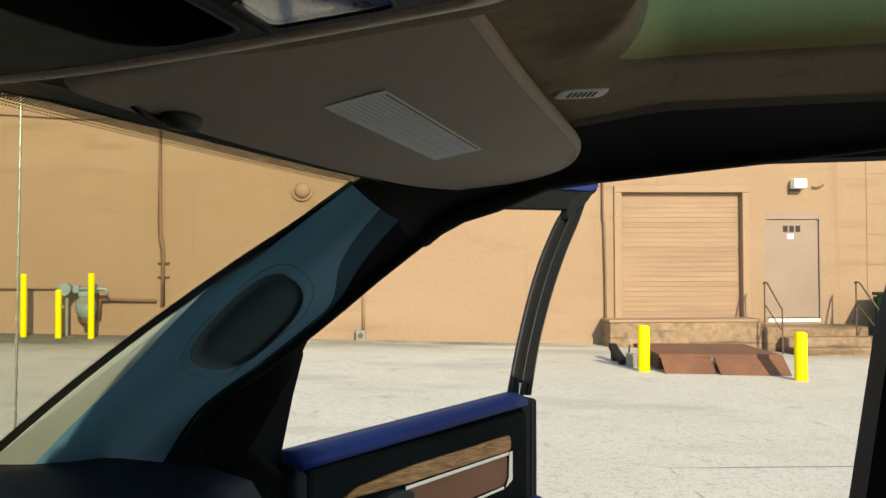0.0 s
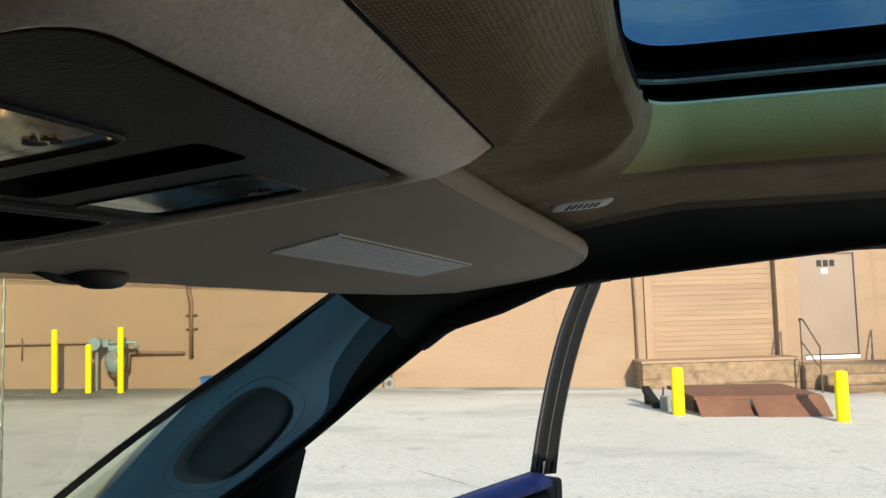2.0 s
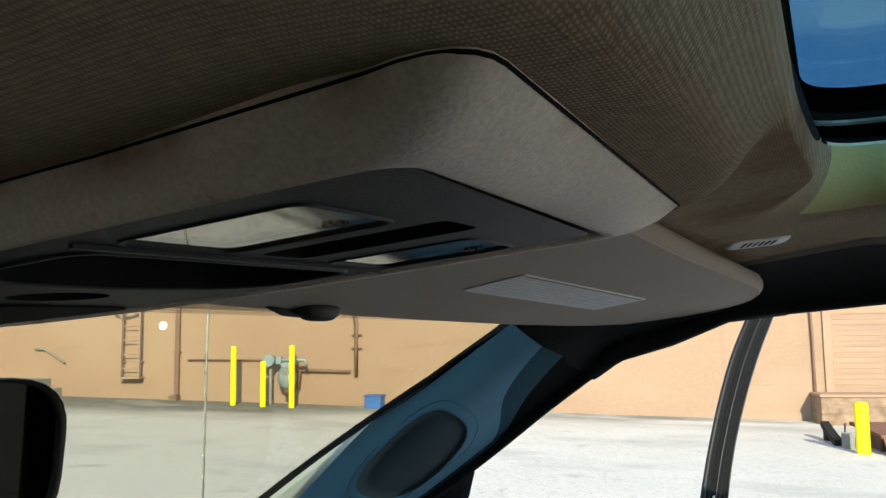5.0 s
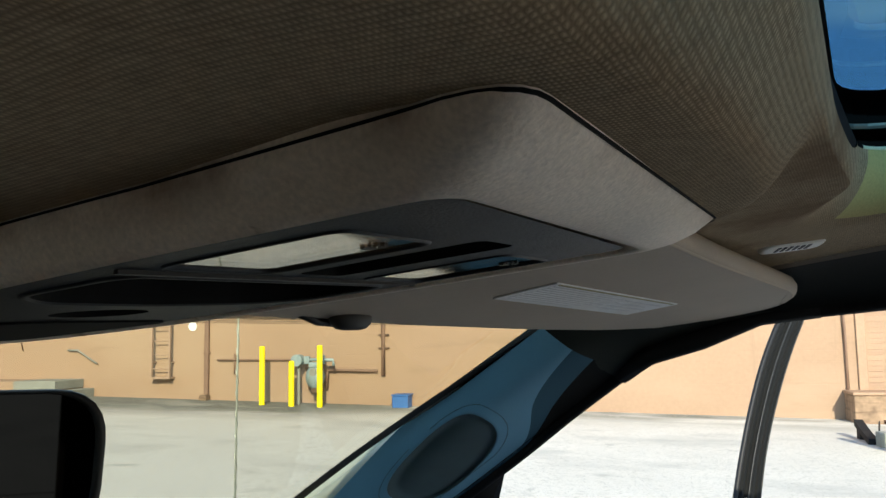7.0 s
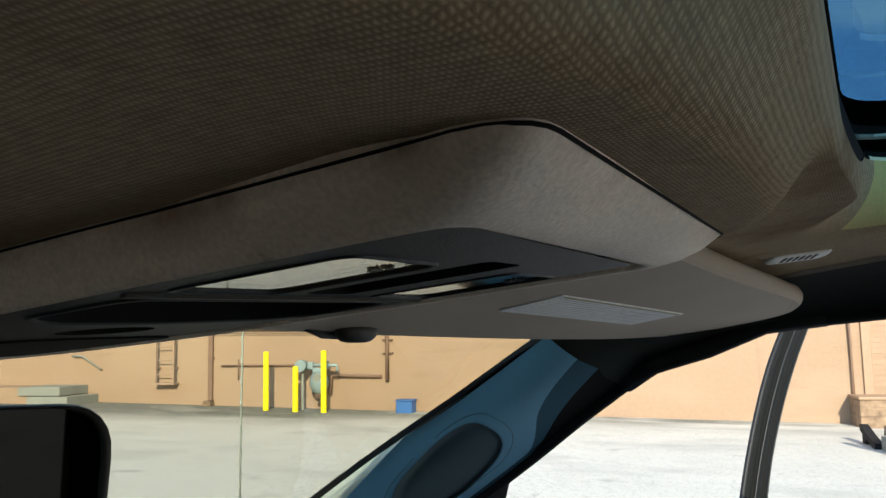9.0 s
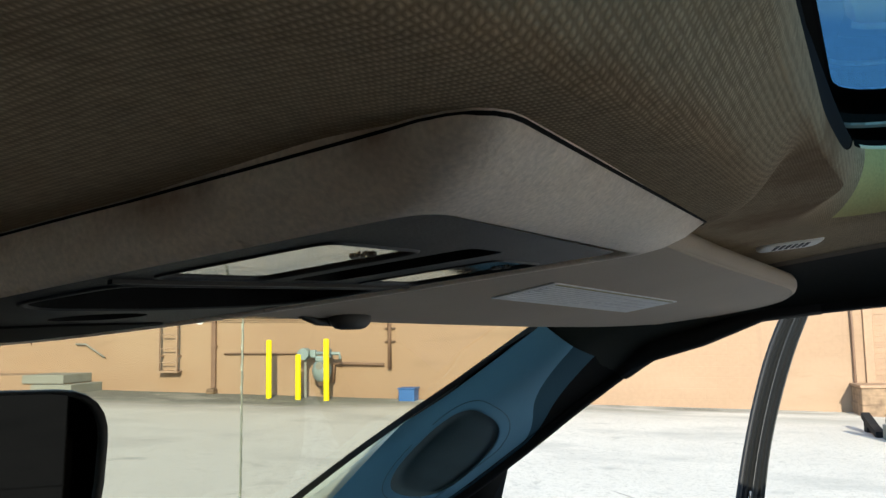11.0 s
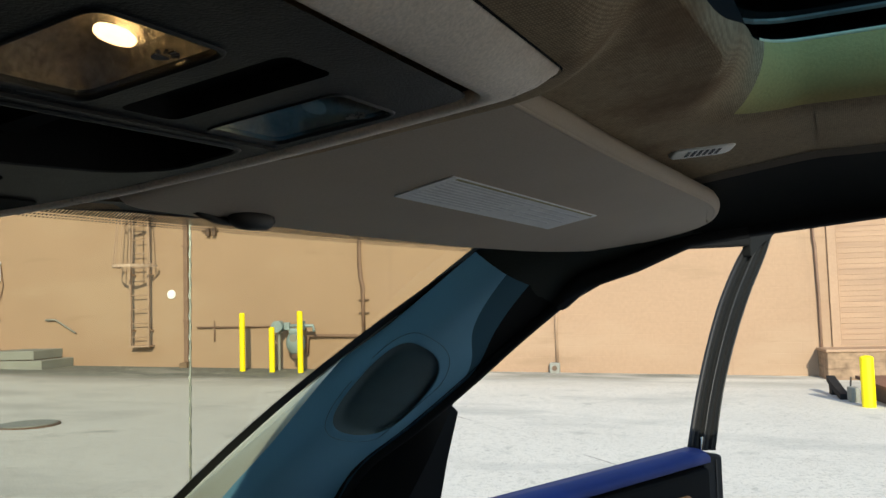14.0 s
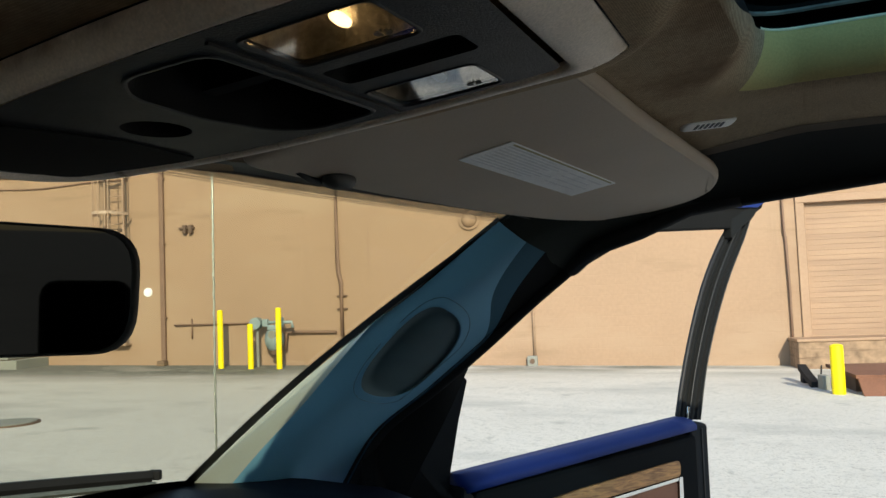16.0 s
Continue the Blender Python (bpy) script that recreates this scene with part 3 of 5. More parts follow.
def site_fittings():
    w = WALL
    # coping and slack cables along the eaves
    tagged(part("wall_coping", box(-40, 40, w - 0.06, w + 0.36, 4.932, 4.99, 0.01), M["brownpaint"]), "thin brown metal coping on the wall", "coping", kind="structure")
    wall_pipe("cable", "dark cable strung slackly along the upper wall", [(-14 + 0.5 * i, w - 0.03, 4.52 + 0.05 * math.sin(i * 0.7)) for i in range(19)], 0.012)
    wall_pipe("cable", "dark cable strung slackly along the upper wall", [(-13.5 + 0.5 * i, w - 0.035, 4.32 + 0.04 * math.cos(i * 0.9)) for i in range(9)], 0.014)
    # downspout with its shoe
    d = thing("downspout", (-8.70, w, lift(-8.7)), "brown painted square downspout on the wall", "downspout")
    part("pipe", box(-8.75, -8.65, w - 0.08, w - 0.003, 0.42, 4.9, 0.012), M["brownpaint"], d)
    for z in (1.3, 2.9, 4.3):
        part("strap", box(-8.78, -8.62, w - 0.085, w - 0.001, z, z + 0.03), M["brownpaint"], d)
    part("shoe", box(-8.80, -8.62, w - 0.2, w - 0.003, 0.30, 0.415, 0.02), M["concrete"], d)
    # long conduit with a jog
    wall_pipe("conduit", "tan painted steel conduit running up the wall", [(-4.74, w - 0.05, 0.80), (-4.74, w - 0.05, 1.9), (-4.78, w - 0.05, 2.1), (-4.80, w - 0.05, 2.35), (-4.80, w - 0.05, 4.88)], 0.045)
    for z in (1.35, 1.62):
        tagged(part("pipe_bracket", box(-4.84, -4.62, w - 0.06, w - 0.003, z, z + 0.03, 0.005), M["darkrail"]), "small steel bracket holding the conduit", "bracket", "conduit brackets")
    wall_pipe("conduit", "thin painted conduit beside the dock door", [(4.02, w - 0.04, 0.05), (4.02, w - 0.04, 1.4), (4.0, w - 0.04, 2.4), (3.98, w - 0.04, 2.5), (3.98, w - 0.04, 4.88)], 0.028)
    wall_pipe("conduit", "painted pipe stub rising from a cleanout", [(-0.82, w - 0.04, 0.3), (-0.82, w - 0.04, 2.2)], 0.028, M["wall"])
    c = thing("cleanout", (-0.86, w - 0.1, 0.1), "small pale concrete cleanout block at the wall foot", "cleanout")
    part("block", box(-0.97, -0.77, w - 0.16, w - 0.002, 0.08, 0.30, 0.02), M["stepstone"], c)
    part("cap", rod((-0.87, w - 0.16, 0.2), (-0.87, w - 0.18, 0.2), 0.05, 14), M["darkrail"], c)
    # small horizontal gas line with its tee
    wall_pipe("gas_line", "thin brown gas pipe along the wall", [(-8.45, w - 0.05, 1.15), (-6.3, w - 0.05, 1.14)], 0.018)
    wall_pipe("gas_line", "thin brown pipe crosspiece on the wall", [(-8.05, w - 0.05, 0.85), (-8.05, w - 0.05, 1.28)], 0.016)
    wall_pipe("gas_line", "brown gas pipe from the meter to the conduit", [(-5.95, w - 0.1, 0.55), (-5.92, w - 0.1, 0.92), (-5.7, w - 0.08, 0.925), (-4.86, w - 0.06, 0.90)], 0.032)
    # bracket, disc, sconce
    b = thing("wall_bracket", (-8.1, w, 3.2), "rusty iron bracket on the wall", "bracket")
    part("arm", box(-8.30, -7.95, w - 0.08, w - 0.002, 3.20, 3.235, 0.006), M["darkrail"], b)
    for x in (-8.16, -8.02):
        part("hanger", box(x - 0.04, x + 0.04, w - 0.12, w - 0.002, 3.10, 3.28, 0.01), M["darkrail"], b)
    tagged(part("wall_disc", joined(rod((-9.06, w - 0.03, 1.88), (-9.06, w - 0.002, 1.88), 0.095, 24), rod((-9.06, w - 0.045, 1.88), (-9.06, w - 0.031, 1.88), 0.06, 24)), M["white"]), "pale round plate fixed to the wall", "wall plate")
    s = thing("bulkhead_light", (-2.02, w, 3.07), "round tan bulkhead lamp on the wall, off", "wall lamp")
    part("base", rod((-2.02, w - 0.06, 3.07), (-2.02, w - 0.002, 3.07), 0.21, 28), M["shutter"], s)
    bm = bmesh.new()
    bmesh.ops.create_uvsphere(bm, u_segments=24, v_segments=12, radius=0.16)
    bm.transform(Matrix.Translation((-2.02, w - 0.07, 3.07)) @ Matrix.Diagonal((1, 0.7, 1, 1)))
    part("dome", bm, M["shutter"], s, smooth=True)
    f = thing("flood_light", (7.97, w, 3.18), "white box flood light above the door", "wall lamp")
    part("housing", box(7.83, 8.10, w - 0.22, w - 0.002, 3.10, 3.30, 0.03), M["white"], f)
    part("back_plate", box(7.80, 8.02, w - 0.05, w - 0.0025, 3.00, 3.09, 0.02), M["darkrail"], f)
    g = thing("small_bracket", (8.4, w, 3.14), "small dark iron hook on the wall", "bracket")
    part("hook", tube([(8.28, w - 0.01, 3.14), (8.36, w - 0.08, 3.13), (8.48, w - 0.08, 3.16), (8.50, w - 0.05, 3.2)], 0.014), M["darkrail"], g, smooth=True)
    # recessed stretch of wall with courses beyond the door
    for i in range(7):
        tagged(part("wall_course", box(9.42, 13, w - 0.012, w - 0.0015, -0.3 + 0.62 * i, 0.312 + 0.62 * i, 0.004), M["wall"]), "tan painted block course", "wall", kind="structure")
    # boxes
    for x in (-13.92, -13.40):
        m = thing("electric_meter", (x, w, 2.5), "white narrow meter cabinet on the wall", "meter box", "meter cabinets")
        part("case", box(x - 0.11, x + 0.11, w - 0.16, w - 0.002, 2.30, 2.75, 0.02), M["white"], m)
        part("dial", rod((x, w - 0.18, 2.60), (x, w - 0.16, 2.60), 0.06, 16), M["steel"], m)
        part("riser", rod((x, w - 0.05, 2.75), (x, w - 0.05, 2.98), 0.02, 8), M["brownpaint"], m)
    j = thing("switch_box", (-13.75, w, 1.9), "white electrical switch box on the wall", "electrical box")
    part("case", box(-14.1, -13.52, w - 0.2, w - 0.002, 1.72, 2.12, 0.02), M["white"], j)
    part("cover", box(-14.06, -13.56, w - 0.215, w - 0.201, 1.76, 2.08, 0.01), M["white"], j)
    wall_pipe("cable", "thin looping cable below the meter cabinets", [(-13.3, w - 0.03, 2.7), (-13.22, w - 0.03, 2.2), (-13.3, w - 0.03, 1.9), (-13.42, w - 0.03, 1.75), (-13.3, w - 0.03, 1.4)], 0.012)
    # handrail stub and steps
    h = thing("wall_handrail", (-11.6, w, 1.1), "short pale handrail sloping down the wall", "handrail")
    part("rail", tube([(-12.1, w - 0.07, 1.40), (-11.85, w - 0.07, 1.40), (-11.36, w - 0.07, 1.10)], 0.02), M["stepstone"], h, smooth=True)
    for x, z in ((-11.86, 1.39), (-11.38, 1.11)):
        part("bracket", rod((x, w - 0.07, z), (x, w, z - 0.02), 0.012, 8), M["darkrail"], h)
    st = thing("concrete_steps", (-12.2, w - 0.4, 0.4), "grey concrete steps against the wall", "steps")
    part("tread", box(-14.2, -11.75, w - 0.9, w - 0.003, 0.30, 0.76, 0.015), M["wall"], st)
    part("tread", box(-12.75, -11.72, w - 0.95, w - 0.002, 0.58, 0.765, 0.01), M["stepstone"], st)
    part("tread", box(-12.45, -11.45, w - 1.05, w - 0.003, 0.25, 0.565, 0.01), M["stepstone"], st)


site_fittings()


def cage_ladder():
    w, x0, x1 = WALL, -9.93, -9.50
    t = thing("caged_ladder", (x0, w, 0.85), "brown painted steel wall ladder with a safety cage", "ladder")
    for x in (x0, x1):
        part("stile", box(x - 0.02, x + 0.02, w - 0.22, w - 0.17, 0.80, 4.92), M["ladder"], t)
    for i in range(13):
        part("rung", rod((x0, w - 0.195, 0.98 + 0.30 * i), (x1, w - 0.195, 0.98 + 0.30 * i), 0.012, 8), M["ladder"], t)
    part("foot", box(x0 - 0.03, x1 + 0.03, w - 0.23, w - 0.002, 0.76, 0.80), M["ladder"], t)
    for z in (1.1, 2.3, 3.6, 4.7):
        for x in (x0, x1):
            part("standoff", box(x - 0.015, x + 0.015, w - 0.19, w - 0.002, z, z + 0.03), M["ladder"], t)
    cx, rr = (x0 + x1) / 2, 0.36
    arc = [radians(a) for a in range(-25, 206, 15)]
    for z, k in ((2.50, 1.22), (3.58, 1.0), (4.6, 1.0)):
        part("hoop", loft([[Vector((cx + (k * rr + d) * math.cos(a), w - 0.22 - (k * rr + d) * 1.6 * max(0.0, math.sin(a)), z + h)) for d, h in ((0, -0.03), (0.008, -0.03), (0.008, 0.03), (0, 0.03))] for a in arc]), M["hoop"], t)
    for a in (radians(20), radians(60), radians(90), radians(120), radians(160)):
        x, y = cx + rr * math.cos(a), w - 0.22 - rr * 1.6 * math.sin(a)
        x2, y2 = cx + 1.22 * rr * math.cos(a), w - 0.22 - 1.22 * rr * 1.6 * math.sin(a)
        part("cage_bar", tube([(x2, y2, 2.50), (x, y, 3.58), (x, y, 4.9)], 0.012, 6), M["ladder"], t)


cage_ladder()


def gas_meter():
    y = 15.95
    t = thing("gas_meter", (-6.2, y, 0.25), "grey-blue gas meter with regulator beside yellow posts", "gas meter")
    bm = bmesh.new()
    bmesh.ops.create_uvsphere(bm, u_segments=24, v_segments=14, radius=0.25)
    bm.transform(Matrix.Translation((-6.10, y, 0.80)) @ Matrix.Diagonal((0.82, 0.55, 1.0, 1)))
    part("body", bm, M["steel"], t, smooth=True)
    part("head", box(-6.22, -5.98, y - 0.1, y + 0.1, 0.98, 1.10, 0.03), M["steel"], t)
    part("dial", rod((-6.10, y - 0.15, 0.90), (-6.10, y - 0.10, 0.90), 0.08, 18), M["stepstone"], t)
    part("bottom_cap", box(-6.16, -6.04, y - 0.08, y + 0.08, 0.48, 0.58, 0.02), M["darkrail"], t)
    part("manifold", tube([(-6.46, y, 1.14), (-6.1, y, 1.15), (-5.72, y, 1.14), (-5.70, y, 1.02)], 0.035), M["steel"], t, smooth=True)
    part("regulator", rod((-6.46, y - 0.14, 1.14), (-6.46, y + 0.05, 1.14), 0.12, 20), M["steel"], t)
    part("valve", box(-6.34, -6.22, y - 0.06, y + 0.06, 1.06, 1.22, 0.02), M["steel"], t)
    part("union", rod((-5.95, y, 1.06), (-5.95, y, 1.24), 0.06, 12), M["steel"], t)
    part("riser", rod((-6.46, y, 0.2), (-6.46, y, 1.05), 0.03, 10), M["stepstone"], t)


gas_meter()


def railing(x, y, mirror=1):
    t = thing("stair_railing", (x, y, 0.0), "thin rusty steel stair railing at the landing", "railing", "landing railings")
    zb = 0.36
    part("post", rod((x, y, zb), (x, y, 1.22), 0.016, 8), M["darkrail"], t)
    part("post", rod((x, y - 0.75, -0.15), (x, y - 0.75, 0.75), 0.016, 8), M["darkrail"], t)
    part("handrail", tube([(x, y + 0.05, 1.20), (x, y, 1.22), (x, y - 0.12, 1.21), (x, y - 0.75, 0.72)], 0.016), M["darkrail"], t, smooth=True)
    part("midrail", tube([(x, y, 0.80), (x, y - 0.75, 0.32)], 0.012), M["darkrail"], t)


railing(7.02, 15.7)
railing(8.85, 15.7)


def bin_and_clutter():
    t = thing("waste_container", (9.9, 15.2, -0.15), "dark green steel waste container beside the landing", "dumpster")
    part("body", box(9.35, 11.2, 14.6, 15.9, -0.1, 0.95, 0.03), M["greenbin"], t)
    part("lid", box(9.30, 11.25, 14.55, 15.95, 0.955, 1.02, 0.02), M["greenbin"], t)
    part("side_pocket", box(9.22, 9.34, 14.9, 15.4, 0.2, 0.75, 0.02), M["stepstone"], t)
    for i in range(3):
        part("rib", box(9.31, 9.345, 14.65 + 0.6 * i, 14.72 + 0.6 * i, -0.05, 0.93), M["greenbin"], t)
    k = thing("kerb_blocks", (3.5, 13, 0), "short pale concrete block standing beside the ramp", "kerb block")
    part("block", box(3.46, 3.58, 12.45, 12.68, lift(3.5) - 0.02, 0.19, 0.015), M["stepstone"], k)
    d = thing("timber_offcut", (3.45, 13.1, lift(3.4)), "black weathered timber lying propped beside the ramp", "timber")
    part("beam", loft([[Vector((3.39 + 0.01 * i + dx, y, z + dz)) for dx, dz in ((0, 0), (0.12, 0), (0.12, 0.09), (0, 0.09))] for i, (y, z) in enumerate(((12.75, lift(3.4) - 0.01), (13.1, 0.05), (13.55, 0.17)))]), M["rubber"], d)
    part("prop", box(3.42, 3.50, 13.30, 13.48, lift(3.4) - 0.02, 0.15, 0.01), M["rubber"], d)
    part("bar", tube([(3.52, 12.7, 0.20), (3.72, 13.4, 0.24)], 0.012, 6), M["rubber"], d)
    c = thing("lidded_crate", (-4.25, 16.05, 0.19), "small blue plastic crate at the wall foot", "crate")
    part("box", box(-4.45, -4.12, 15.85, 16.2, 0.18, 0.42, 0.02), M["bluebin"], c)
    part("lid", box(-4.47, -4.10, 15.83, 16.22, 0.422, 0.45, 0.01), M["bluebin"], c)


bin_and_clutter()


def manhole():
    x, y = -6.6, 8.7
    t = thing("manhole_cover", (x, y, lift(x)), "dark round iron manhole cover flush in the concrete", "manhole cover")
    part("frame", rod((x, y, lift(x) - 0.1), (x, y, lift(x) + 0.012), 0.36, 32), M["darkrail"], t)
    part("cover", rod((x, y, lift(x) - 0.08), (x, y, lift(x) + 0.020), 0.325, 32), M["stepstone"], t)


manhole()

# ---- the car ----
suv = thing("suv", car(-0.3, 0, lift(0)), "blue sport utility vehicle with tan cloth roof lining, passenger door open", "car")


def smooth(a, b, x):
    t = max(0.0, min(1.0, (x - a) / (b - a)))
    return t * t * (3 - 2 * t)


def mixed(table, s):
    """Reads an evenly spaced table of vectors at s from 0 to 1, smoothly."""
    n = len(table) - 1
    x = max(0.0, min(1.0, s)) * n
    i = min(int(x), n - 1)
    t = x - i
    p0, p1, p2, p3 = (Vector(table[max(0, min(n, i + k))]) for k in (-1, 0, 1, 2))
    return 0.5 * (2 * p1 + (p2 - p0) * t + (2 * p0 - 5 * p1 + 4 * p2 - p3) * t * t + (3 * p1 - p0 - 3 * p2 + p3) * t ** 3)


def head_f(r):
    """The windscreen's upper edge."""
    return 0.275 - 0.16 * r * r


def pz(f, r=0.0):
    """Height of the console's underside."""
    return 1.6515 - 0.0966 * f + 0.0259 * r


def roof_z(f, r):
    side = 1.697 - 0.15 * max(0.0, f + 0.10)
    mid = pz(f, r) + 0.0105 + 0.0057 * smooth(0.06, -0.10, r) * smooth(-0.05, 0.02, f)
    # the lining swells down round the console's passenger side and rear
    e = ((max(0.0, r, -0.6 * r) / 0.190) ** 2.2 + (max(0.0, 0.02 - f) / 0.098) ** 2.2) ** (1 / 2.2)
    z = side + min(0.0, mid - side) * (1 - smooth(0.70, 0.93, e))
    z += 0.032 * (1 - smooth(0.055, 0.088, abs(r))) * smooth(-0.005, 0.03, f) * (1 - smooth(0.215, 0.25, f))
    if abs(r) > 0.48:
        z -= 0.045 * ((abs(r) - 0.48) / 0.17) ** 2
    return z


SUN_F0, SUN_F1, SUN_R = -0.0752, -0.42, 0.353
RAIL = 0.535
LIP_Z, LIP_BEND = 1.7345, 0.030


def rail_z(f):
    return 1.642 + 0.09 * max(0.0, -f)


def fold_w(r):
    """How wide the lining rolls up into the sunroof opening: narrow before the console, wide at the corners."""
    return 0.004 + 0.040 * smooth(0.20, 0.33, abs(r))


def front_f(r):
    """The opening's front edge, bowed forward in its middle."""
    return SUN_F0 + 0.0068 * (1 - smooth(0.08, 0.25, abs(r)))


def lip_z(r):
    """Height to which the lining turns up along the front of the opening."""
    mid = roof_z(SUN_F0 + 0.003, r) + 0.011
    return mid + (LIP_Z - mid) * smooth(0.45, 0.93, abs(r) / SUN_R)


def edge_f(r):
    """Rear edge of the flat front lining: straight, then turning back round the sunroof's corners."""
    q = LIP_BEND + fold_w(SUN_R)
    x = max(0.0, min(q, abs(r) - (SUN_R - LIP_BEND)))
    return -0.0008 + (SUN_F0 - LIP_BEND + math.sqrt(q * q - x * x) if x > 0 else front_f(r) + fold_w(r))


def roof():
    bend = [SUN_R - LIP_BEND + (LIP_BEND + fold_w(SUN_R)) * math.sin(k / 16 * math.pi / 2) for k in range(17)]
    half = [bend[0] * k / 60 for k in range(60)] + bend + [bend[-1] + (RAIL - bend[-1]) * k / 24 for k in range(1, 25)]
    columns = [-r for r in half[:0:-1]] + half

    def front(u, v):
        r = columns[round(v * (len(columns) - 1))]
        f = edge_f(r) + (head_f(r) + 0.015 - edge_f(r)) * u
        return car(f, r, roof_z(f, r))

    wide = SUN_R + fold_w(SUN_R)

    def side(s):
        def at(u, v):
            f, r = SUN_F1 - 0.006 + (SUN_F0 - LIP_BEND - SUN_F1 + 0.006) * u, wide + (RAIL - wide) * v
            return car(f, s * r, roof_z(f, r))
        return patch(at, 30, 40)

    def fold(s):
        """The lining rolled up into the opening, along the front, round the corner and down one side."""
        path = [(front_f(r), r, 1.0, 0.0) for r in np.linspace(0.0, SUN_R - LIP_BEND, 60)[:-1]]
        path += [(SUN_F0 - LIP_BEND + LIP_BEND * math.cos(a), SUN_R - LIP_BEND + LIP_BEND * math.sin(a), math.cos(a), math.sin(a)) for a in np.linspace(0, math.pi / 2, 16)]
        path += [(f, SUN_R, 0.0, 1.0) for f in np.linspace(SUN_F0 - LIP_BEND, SUN_F1 - 0.006, 24)[1:]]
        rows = []
        for f, r, nf, nr in path:
            w, top = fold_w(r), lip_z(r) if nr == 0 else LIP_Z
            row = []
            for k in range(13):
                a = k / 12 * math.pi / 2
                d = w * (1 - math.cos(a))
                ff, rr = f + nf * d, r + nr * d
                base = roof_z(ff, rr)
                row.append(car(ff, s * rr, base + (top - base) * (1 - math.sin(a))))
            rows.append(row)
        return rows
    back = patch(lambda u, v: car(-1.9 + (SUN_F1 - 0.006 + 1.9) * u, -RAIL + 2 * RAIL * v, roof_z(-1, -RAIL + 2 * RAIL * v)), 6, 40)
    part("headliner", joined(patch(front, 70, len(columns) - 1), side(1), side(-1), back), M["headliner"], suv, "tan woven cloth roof lining, stained", smooth=True)
    for s in (1, -1):
        rows = fold(s)
        part("front_fold", loft(rows[:66], closed=False), M["headliner"], suv, smooth=True)
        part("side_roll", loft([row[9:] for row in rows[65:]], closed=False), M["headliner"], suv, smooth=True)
        # lining in a lighter olive: tinted roof light put into its colour
        part("side_fold", loft([row[:10] for row in rows[65:]], closed=False), M["green"], suv, "lining rolled into the sunroof opening, olive for light through the glass", smooth=True)
    # passenger side rail: lining darkened for shade, rubber lip along the door opening

    def rail(u, v):
        f = 0.10 - 0.62 * u
        z0, z1 = roof_z(f, RAIL - 0.002), rail_z(f)
        r = RAIL - 0.004 + 0.160 * (1 - (1 - v) ** 1.5)
        return car(f, r, z0 + (z1 - z0) * v ** 1.6 - 0.0002)
    part("rail_roll", patch(lambda u, v: rail(u, 0.14 * v), 30, 6), M["railshade"], suv, smooth=True)
    part("roof_rail_trim", patch(lambda u, v: rail(u, 0.138 + 0.862 * v), 30, 12), M["corner"], suv, "roof rail lining over the door opening, darkened for shade", smooth=True)
    part("door_seal", tube([car(0.12 - 0.62 * k / 24, 0.708, rail_z(0.12 - 0.62 * k / 24) - 0.001) for k in range(25)], 0.009), M["rubber"], suv, smooth=True)
    for s in (1, -1):
        part("roof_side_panel", cbox(*sorted((s * (SUN_R + 0.03), s * 0.79)), -1.9, 0.10, 1.758, 1.779, 0.008), M["paint"], suv)
        part("cant_rail", cbox(*sorted((s * 0.722, s * 0.79)), -1.9, 0.06, 1.66, 1.764, 0.012), M["matte"], suv)
    part("roof_rear_panel", cbox(-0.79, 0.79, -1.9, SUN_F1 - 0.03, 1.801, 1.83, 0.01), M["paint"], suv)
    # front edge carried past the windscreen top so its shadow trims the pillar's sun
    part("roof_front_panel", patch(lambda u, v: car(head_f(-0.76 + 1.52 * v) + 0.050 - (head_f(-0.76 + 1.52 * v) + 0.105) * u, -0.76 + 1.52 * v, 1.667 + 0.132 * u ** 0.7 - 0.05 * abs(v - 0.5) ** 2), 8, 30), M["paint"], suv, smooth=True)


roof()


